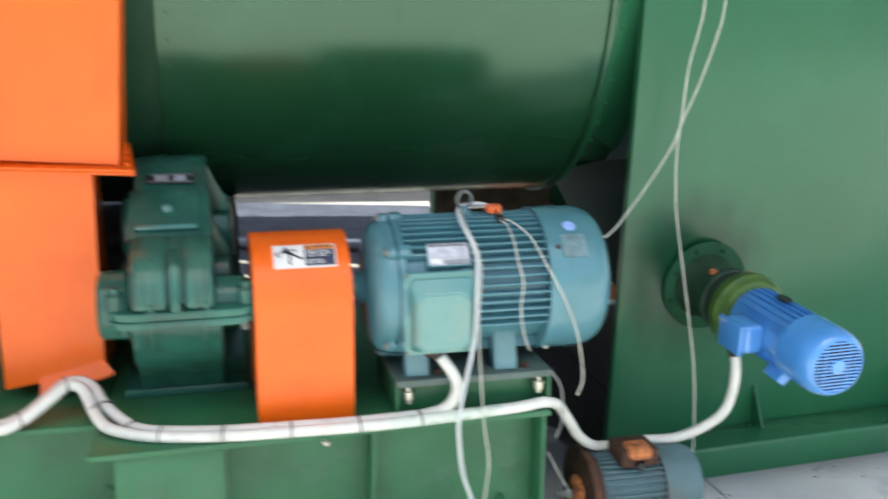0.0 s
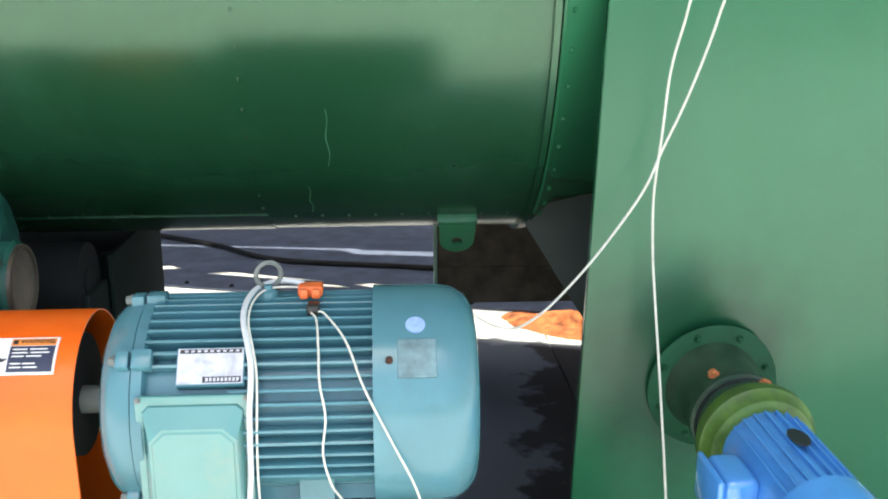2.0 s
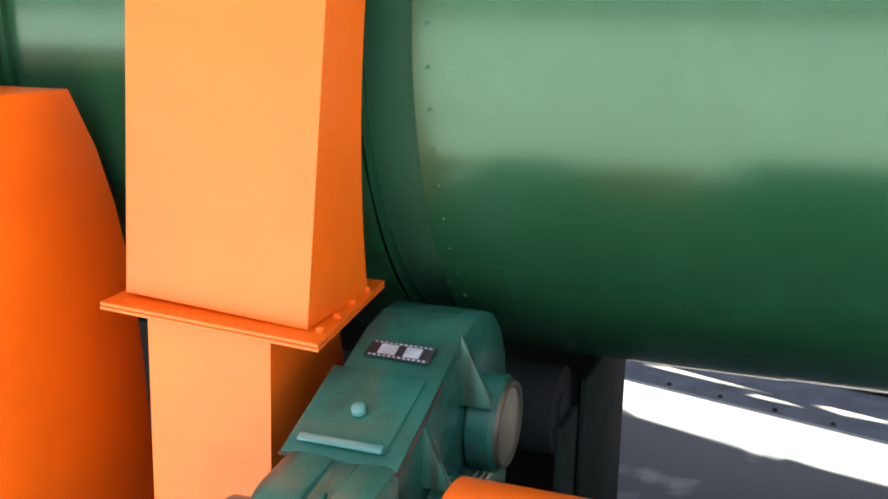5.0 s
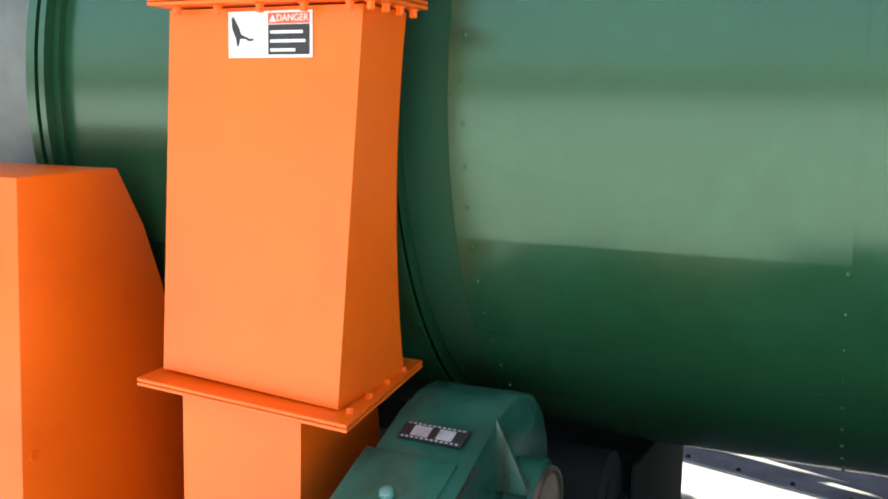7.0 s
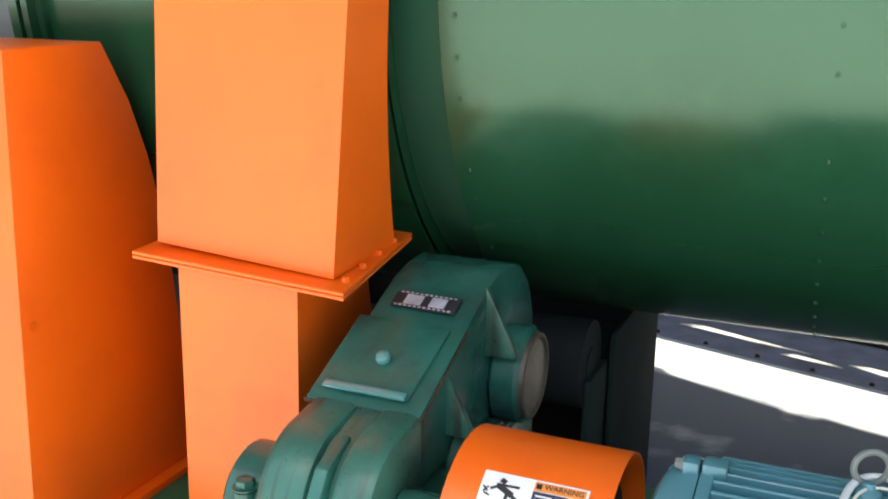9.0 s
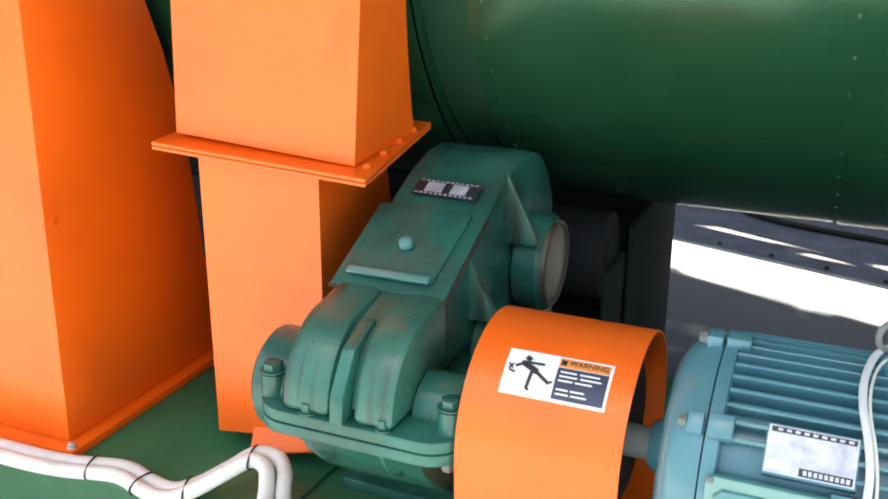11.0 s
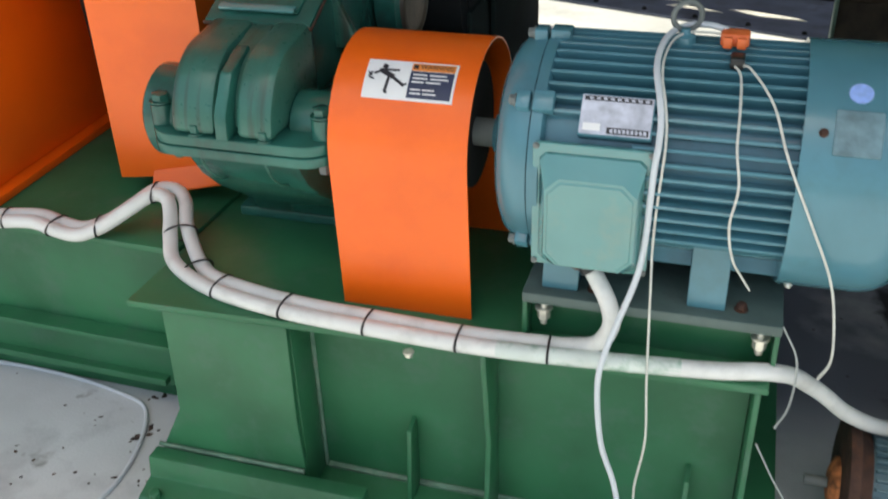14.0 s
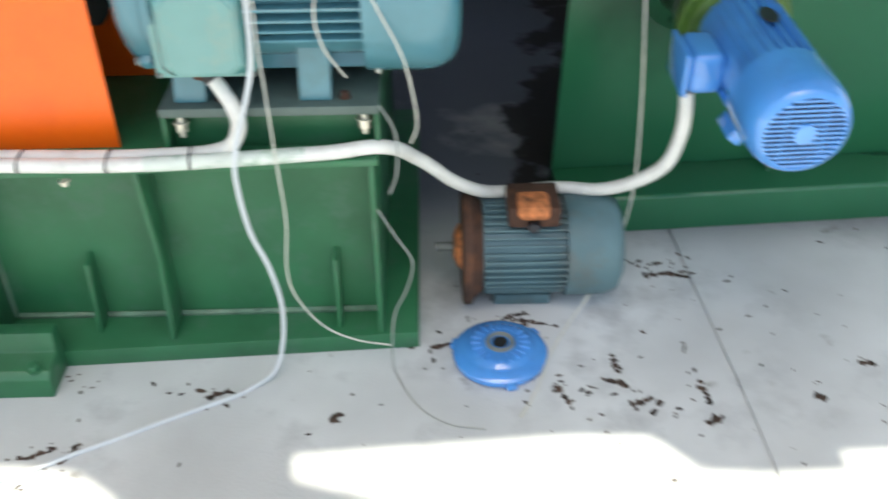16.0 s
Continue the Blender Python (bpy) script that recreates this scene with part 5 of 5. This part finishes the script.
def build_cowl():
    m = pose(0.602, -0.372, 0.0)
    part("dish", lathe([(0.0, 0.112), (0.008, 0.126), (0.022, 0.127), (0.030, 0.118), (0.036, 0.100), (0.040, 0.090), (0.048, 0.082), (0.052, 0.070), (0.053, 0.036)], m, 56), M_BLUE, cowl)
    part("bore", lathe([(0.050, 0.0), (0.050, 0.026), (0.058, 0.028), (0.062, 0.034), (0.058, 0.038), (0.052, 0.040)], m, 32), M_GREY, cowl, "bare metal bearing bore")
    # near-black disc painted in as the bore's shaded hole
    part("bore", lathe([(0.054, 0.0), (0.054, 0.021), (0.0555, 0.021), (0.0555, 0.0)], m, 24), M_DARK, cowl)
    for k in range(20):
        rb = part("rib", box(0.054, 0.078, -0.0028, 0.0028, 0.044, 0.0575, 0.001, 1), M_BLUE, cowl) if k == 0 else again("rib", rb, Matrix.Identity(4), cowl)
        rb.matrix_basis = m @ Matrix.Rotation(radians(18 * k), 4, "Z")
    for a in (40, 160, 280):
        ob = part("ear", box(0.112, 0.138, -0.016, 0.016, 0.002, 0.022, 0.006), M_BLUE, cowl)
        ob.matrix_basis = m @ Matrix.Rotation(radians(a), 4, "Z")


build_cowl()

# ---- conduits, cords and wires ----
R1 = 0.018
conduit_a = thing("cable_conduit", "white flexible cable conduit tied along the machine base", "conduit", at=(-0.5, -0.33, 0.6))
LEFT = [(-2.6, -0.150, 0.628), (-1.9, -0.150, 0.628), (-1.69, -0.140, 0.628), (-1.54, -0.106, 0.628), (-1.453, -0.126, 0.628), (-1.375, -0.140, 0.630), (-1.32, -0.118, 0.645), (-1.285, -0.102, 0.664), (-1.245, -0.082, 0.690)]
part("tube", tube(LEFT + [(-1.205, -0.045, 0.712), (-1.155, -0.036, 0.712), (-1.118, -0.062, 0.696), (-1.092, -0.112, 0.670), (-1.045, -0.172, 0.642), (-0.99, -0.228, 0.624), (-0.92, -0.268, 0.6215), (-0.73, -0.308, 0.6215), (-0.53, -0.321, 0.6215), (-0.324, -0.329, 0.6215), (-0.154, -0.322, 0.6215),
                          (-0.095, -0.322, 0.626), (-0.040, -0.330, 0.648), (-0.013, -0.338, 0.70), (-0.020, -0.331, 0.745), (-0.048, -0.313, 0.79), (-0.082, -0.297, 0.835)], R1, 14), M_CONDUIT, conduit_a)
conduit_b = thing("cable_conduit", "white flexible cable conduit sagging over to the blue motor", "conduit", at=(0.3, -0.33, 0.6))
part("tube", tube([(x, y - 0.038, z + 0.001) for x, y, z in LEFT] + [(-1.198, -0.080, 0.716), (-1.158, -0.080, 0.710), (-1.132, -0.115, 0.686), (-1.108, -0.168, 0.654), (-1.06, -0.236, 0.628), (-0.93, -0.305, 0.6215), (-0.73, -0.346, 0.6215), (-0.53, -0.359, 0.6215), (-0.324, -0.366, 0.6215),
                   (-0.154, -0.360, 0.6215), (0.021, -0.345, 0.6215), (0.194, -0.326, 0.6215), (0.285, -0.310, 0.624), (0.345, -0.270, 0.595), (0.386, -0.225, 0.545), (0.426, -0.180, 0.490), (0.486, -0.120, 0.405), (0.565, -0.060, 0.333), (0.647, -0.022, 0.306), (0.72, -0.012, 0.306), (0.80, -0.018, 0.312), (0.892, -0.060, 0.330), (0.976, -0.100, 0.378), (1.046, -0.120, 0.440), (1.072, -0.127, 0.52), (1.078, -0.128, 0.60), (1.07, -0.12, 0.70)], R1, 14), M_CONDUIT, conduit_b)

part("sleeve", tube([(-0.24, -0.3645, 0.6215), (-0.154, -0.360, 0.6215), (0.021, -0.345, 0.6215), (0.13, -0.333, 0.6215)], R1 + 0.0006, 14), M_SPRAY, conduit_b, "stretch of conduit oversprayed with green paint")


part("gland", tube([(-0.060, -0.308, 0.806), (-0.072, -0.302, 0.822), (-0.082, -0.297, 0.836)], R1 + 0.005, 12), M_TIE, conduit_a, "black conduit gland")
part("gland", tube([(1.074, -0.125, 0.660), (1.069, -0.122, 0.685), (1.071, -0.119, 0.703)], R1 + 0.005, 12), M_TIE, conduit_b, "black conduit gland")


def build_ties():
    for x, y, z, rz in ((-1.61, -0.138, 0.6285, 15), (-1.453, -0.145, 0.6285, -12), (-1.33, -0.141, 0.643, 20), (-1.20, -0.063, 0.714, 15), (-1.088, -0.150, 0.661, -58), (-1.000, -0.240, 0.625, -38), (-0.91, -0.290, 0.622, -14), (-0.73, -0.327, 0.622, -8), (-0.53, -0.340, 0.622, -3), (-0.324, -0.348, 0.622, 0), (-0.135, -0.340, 0.623, 5)):
        pts = []
        for k in range(17):
            a = 2 * math.pi * k / 16
            pts.append((0, 0.040 * math.cos(a), 0.0208 * math.sin(a)))
        tie = tagged(part("cable_tie", tube(pts, 0.0026, 6, 2), M_TIE), "black plastic cable tie round white conduits", "cable tie", "ties on the conduits")
        tie.matrix_basis = pose(x, y, z, 0, 0, rz)


build_ties()


def wire(name, pts, r, mat, label, category, group=""):
    return tagged(part(name, tube(pts, r, 8, 8), mat), label, category, group)


wire("power_cord", [(0.140, -0.115, 1.243), (0.11, -0.105, 1.247), (0.078, -0.090, 1.242), (0.052, -0.098, 1.237), (0.034, -0.142, 1.234), (0.025, -0.198, 1.221), (0.027, -0.242, 1.201), (0.039, -0.284, 1.170), (0.047, -0.312, 1.136), (0.048, -0.334, 1.100), (0.045, -0.345, 1.06), (0.043, -0.346, 1.0), (0.040, -0.348, 0.91), (0.030, -0.354, 0.83), (0.004, -0.376, 0.74), (-0.014, -0.396, 0.68),
                    (-0.024, -0.404, 0.60), (-0.010, -0.405, 0.456), (0.024, -0.405, 0.344), (0.042, -0.405, 0.223), (0.032, -0.41, 0.10), (0.006, -0.44, 0.03), (-0.05, -0.478, 0.008), (-0.11, -0.515, 0.006), (-0.24, -0.58, 0.006), (-0.44, -0.685, 0.006), (-0.60, -0.765, 0.006), (-0.95, -0.90, 0.006), (-1.22, -0.88, 0.006), (-1.31, -0.66, 0.006), (-1.27, -0.36, 0.006), (-1.34, -0.12, 0.006), (-1.47, -0.055, 0.006), (-1.72, -0.02, 0.006), (-2.1, -0.02, 0.006), (-2.6, -0.03, 0.006)],
     0.0062, M_CORD, "grey white rubber power cord hanging from the motor", "power cord")
wire("wire", [(0.148, -0.13, 1.238), (0.11, -0.125, 1.240), (0.070, -0.120, 1.236), (0.046, -0.150, 1.231), (0.036, -0.205, 1.218), (0.038, -0.250, 1.196), (0.050, -0.290, 1.163), (0.058, -0.318, 1.127), (0.060, -0.338, 1.085), (0.056, -0.342, 1.0), (0.054, -0.342, 0.90), (0.058, -0.345, 0.80), (0.068, -0.365, 0.60), (0.078, -0.395, 0.47), (0.065, -0.395, 0.33), (0.08, -0.395, 0.24), (0.14, -0.39, 0.14), (0.22, -0.385, 0.085), (0.31, -0.37, 0.05)],
     0.0024, M_STRING, "thin pale wire hanging beside the power cord", "wire", "loose wires")
plug = thing("plug_connector", "small orange plug connector on top of the motor", "plug", at=(0.155, -0.12, 1.225))
part("shell", box(0.128, 0.180, -0.148, -0.108, 1.222, 1.247, 0.006), M_PLUG, plug)
part("shell", box(0.133, 0.150, -0.159, -0.148, 1.222, 1.243, 0.003), M_PLUG, plug)
part("shell", box(0.158, 0.175, -0.159, -0.148, 1.222, 1.243, 0.003), M_PLUG, plug)
part("socket", box(0.150, 0.176, -0.205, -0.165, 1.200, 1.222, 0.005), M_TIE, plug, "dark wire joint")
wire("wire", [(0.158, -0.20, 1.208), (0.172, -0.232, 1.199), (0.178, -0.287, 1.157), (0.181, -0.328, 1.104), (0.192, -0.351, 1.04), (0.185, -0.354, 0.965), (0.198, -0.338, 0.89), (0.218, -0.312, 0.84), (0.238, -0.295, 0.80)], 0.0024, M_STRING, "thin pale wire lying over the motor fins", "wire", "loose wires")
wire("wire", [(0.172, -0.20, 1.208), (0.19, -0.220, 1.208), (0.233, -0.280, 1.170), (0.268, -0.338, 1.095), (0.321, -0.364, 0.99), (0.367, -0.357, 0.885), (0.388, -0.355, 0.80), (0.398, -0.355, 0.708), (0.382, -0.352, 0.657)], 0.0024, M_STRING, "thin pale wire lying over the motor cowl", "wire", "loose wires")
wire("wire", [(0.31, -0.30, 0.73), (0.345, -0.31, 0.66), (0.345, -0.32, 0.56), (0.325, -0.325, 0.50)], 0.0022, M_WIRE, "thin grey wire beside the base", "wire", "loose wires")
wire("wire", [(0.295, -0.335, 0.46), (0.335, -0.335, 0.38), (0.375, -0.335, 0.30), (0.36, -0.34, 0.22), (0.325, -0.345, 0.14), (0.315, -0.36, 0.06), (0.32, -0.42, 0.006), (0.38, -0.55, 0.004), (0.46, -0.62, 0.004), (0.55, -0.64, 0.004)], 0.0022, M_WIRE, "thin grey wire looping down to the slab", "wire", "loose wires")
wire("wire", [(1.10, 0.25, 2.6), (1.062, 0.25, 1.93), (1.045, 0.25, 1.80), (1.012, 0.25, 1.66), (0.998, 0.25, 1.50), (0.985, 0.25, 1.35), (0.99, 0.25, 1.20), (1.0, 0.24, 1.07), (1.003, 0.15, 0.84), (1.002, 0.04, 0.56), (1.0, 0.0, 0.30), (0.955, -0.07, 0.15), (0.889, -0.157, 0.075), (0.80, -0.28, 0.04), (0.735, -0.39, 0.02), (0.69, -0.50, 0.004), (0.64, -0.60, 0.004)],
     0.0033, M_STRING, "thin pale wire hanging down in front of the hopper", "wire", "loose wires")
wire("wire", [(1.19, 0.25, 2.6), (1.145, 0.25, 1.93), (1.12, 0.25, 1.78), (1.06, 0.25, 1.60), (1.00, 0.25, 1.46), (0.955, 0.24, 1.36), (0.86, 0.22, 1.23), (0.77, 0.18, 1.14), (0.68, 0.11, 1.085), (0.60, 0.03, 1.08), (0.52, -0.03, 1.13), (0.47, -0.08, 1.195)],
     0.0033, M_STRING, "thin pale wire slung from the hopper to the motor", "wire", "loose wires")

# ---- under and behind the drum ----
stand = thing("roller_stand", "dark green steel roller stand under the drum", "roller stand", at=(-0.9, 1.4, 0))
# solid near-black block added to fill the dark space under the drum
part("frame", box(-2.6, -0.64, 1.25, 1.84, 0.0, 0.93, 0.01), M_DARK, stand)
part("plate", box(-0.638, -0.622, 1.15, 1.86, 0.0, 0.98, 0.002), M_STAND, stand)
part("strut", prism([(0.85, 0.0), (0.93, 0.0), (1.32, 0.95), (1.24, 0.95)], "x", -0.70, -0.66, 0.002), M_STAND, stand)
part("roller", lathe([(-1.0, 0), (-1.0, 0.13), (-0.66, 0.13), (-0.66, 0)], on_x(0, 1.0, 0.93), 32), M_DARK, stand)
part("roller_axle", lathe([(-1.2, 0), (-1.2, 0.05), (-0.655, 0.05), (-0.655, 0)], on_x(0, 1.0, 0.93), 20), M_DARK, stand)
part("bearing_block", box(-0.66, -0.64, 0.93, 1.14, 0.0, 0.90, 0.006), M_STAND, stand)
block = thing("timber_beam", "dark timber beam behind the drum", "timber beam", at=(1.2, 2.45, 0))
part("board", box(0.545, 2.2, 2.42, 2.52, 0.37, 0.555, 0.01), M_WOOD, block)
part("board", box(0.545, 2.2, 2.40, 2.50, 0.56, 0.86, 0.01), M_WOOD, block)
for x in (1.45, 2.1):
    part("leg", box(x, x + 0.08, 2.425, 2.515, 0.0, 0.368, 0.004), M_WOOD, block)
part("trim", box(0.528, 0.543, 2.38, 2.46, 0.36, 0.86, 0.002), M_TRIM, block, "pale green edge strip")
# blue grey sheet stands in for shaded wet concrete on the far slab
M_FARSHADE = material("shaded_slab_tone", (0.11, 0.135, 0.20), 0.5, vary=0.3, scale=5.0, bump=0.3, bump_scale=40, dirt=(0.05, 0.05, 0.06), dirt_amount=0.5, dirt_scale=6)
far_shade = thing("shaded_slab", "blue grey sheet that paints the shade on the far slab", "steel plate", at=(-0.3, 4.9, 0))
part("sheet", prism([(-3.2, 4.70), (-1.1, 4.03), (0.1, 3.67), (0.62, 3.51), (2.4, 3.0), (3.6, 5.4), (-2.6, 7.2)], "z", 0.0, 0.014, 0.002), M_FARSHADE, far_shade)
# pale patches painted below the roof slits whiten the flecks of sun
for ring in SLITS:
    fleck_ring = [(x + (x - sum(p[0] for p in ring) / len(ring)) * 0.15, y + (y - sum(p[1] for p in ring) / len(ring)) * 0.3) for x, y in ring]
    part("sun_fleck", prism(fleck_ring, "z", 0.0145, 0.018), M_FLECK, far_shade, "pale patch painted in for a fleck of sun")
for k in range(7):
    bolt("bolt", far_shade, pose(-1.0 + 0.3 * k, 4.06 - 0.092 * k, 0.015), 0.012, 0.012, M_DARK)
wire("hose", [(-1.9, 5.6, 0.034), (-1.0, 5.0, 0.034), (-0.5, 4.55, 0.034), (0.2, 4.35, 0.034), (0.9, 4.2, 0.034), (2.0, 4.1, 0.034)], 0.018, M_TIE, "black rubber hose lying on the far slab", "hose")


def build_soil():
    bm = bmesh.new()
    n = 28
    rows = []
    for i in range(n):
        row = []
        for j in range(n):
            u, v = i / (n - 1) * 2 - 1, j / (n - 1) * 2 - 1
            d = max(0.0, 1 - math.sqrt(u * u + v * v))
            x, y = 1.55 + 0.62 * u, 3.06 - 0.22 * u + 0.30 * v
            row.append(bm.verts.new((x, y, -0.003 + 0.12 * d * (0.6 + 0.8 * noise.noise(Vector((x * 7, y * 7, 0))) + 0.3 * noise.noise(Vector((x * 25, y * 25, 3)))))))
        rows.append(row)
    for i in range(n - 1):
        for j in range(n - 1):
            bm.faces.new((rows[i][j], rows[i + 1][j], rows[i + 1][j + 1], rows[i][j + 1]))
    tagged(part("soil_heap", bm, M_SOIL), "small heap of orange soil on the slab", "soil", kind="stuff")


build_soil()


def build_litter():
    """Brown crumbs and leaf scraps on the slab."""
    rnd = random.Random(7)
    bm = bmesh.new()
    spots = [(1.10, 0.0, 0.07, 26), (0.80, -0.52, 0.05, 8), (0.88, -0.56, 0.05, 7), (1.02, -0.58, 0.05, 6), (0.70, -0.48, 0.05, 5), (0.65, -0.20, 0.09, 16), (0.45, -0.37, 0.06, 6), (-0.17, -0.51, 0.05, 12), (-0.62, -0.74, 0.08, 22), (-1.20, -0.40, 0.10, 18),
             (-1.15, -0.60, 0.06, 8), (-1.32, -0.20, 0.12, 12), (-0.52, -0.44, 0.04, 10), (0.95, -0.40, 0.35, 30), (1.5, -0.3, 0.45, 40), (-1.5, -0.35, 0.35, 30), (0.1, -0.5, 0.35, 22), (0.85, 0.6, 0.3, 20), (-0.9, -0.7, 0.3, 20)]
    def flake(x, y, s, aspect):
        a, k, ca = rnd.uniform(0, 6.28), rnd.randint(5, 7), rnd.uniform(0, 6.28)
        lo = []
        for i in range(k):
            u, v = s * aspect * rnd.uniform(0.6, 1.3) * math.cos(6.28 * i / k), s * rnd.uniform(0.5, 1.2) * math.sin(6.28 * i / k)
            lo.append(bm.verts.new((x + u * math.cos(ca) - v * math.sin(ca), y + u * math.sin(ca) + v * math.cos(ca), 0.0008)))
        tip = bm.verts.new((x, y, s * 0.4))
        bm.faces.new(lo[::-1])
        for i in range(k):
            bm.faces.new((lo[i], lo[(i + 1) % k], tip))
    for cx, cy, sp, n in spots:
        for _ in range(n):
            flake(rnd.gauss(cx, sp), rnd.gauss(cy, sp * 0.7), rnd.uniform(0.003, 0.009) if sp < 0.08 else rnd.uniform(0.002, 0.006), rnd.uniform(1.0, 2.2))
    # curled leaves, broken into scraps along their length
    for cx, cy, turn, length in ((0.907, -0.404, 100, 0.07), (0.916, -0.48, 130, 0.09), (0.963, -0.554, 10, 0.05), (0.743, -0.516, 130, 0.07), (1.124, -0.518, 95, 0.07), (1.132, -0.012, 20, 0.10), (1.10, -0.02, 5, 0.08), (0.70, -0.225, 160, 0.12), (0.66, -0.20, 20, 0.07),
                                 (-0.137, -0.498, 10, 0.05), (0.446, -0.32, 20, 0.04), (1.122, -0.619, 30, 0.03), (-0.55, -0.69, 15, 0.08), (-0.46, -0.69, 30, 0.06), (0.169, -0.579, 60, 0.03), (-1.33, -0.03, 30, 0.10), (-1.30, -0.20, 40, 0.08), (1.415, -0.548, 120, 0.03), (1.577, -0.426, 160, 0.04)):
        bend = rnd.uniform(-1.2, 1.2)
        x, y, a = cx - 0.5 * length * math.cos(radians(turn)), cy - 0.5 * length * math.sin(radians(turn)), radians(turn)
        for k in range(11):
            flake(x + rnd.gauss(0, 0.004), y + rnd.gauss(0, 0.004), rnd.uniform(0.004, 0.010), rnd.uniform(1.0, 1.6))
            x, y, a = x + length / 10 * math.cos(a), y + length / 10 * math.sin(a), a + bend / 10
    tagged(part("leaf_litter", bm, M_LEAF), "scattered brown leaf scraps and crumbs on the slab", "leaf litter", kind="stuff")


build_litter()


# ---- movement ----
def motions():
    walk(drum, DRUM_ROWS)


motions()
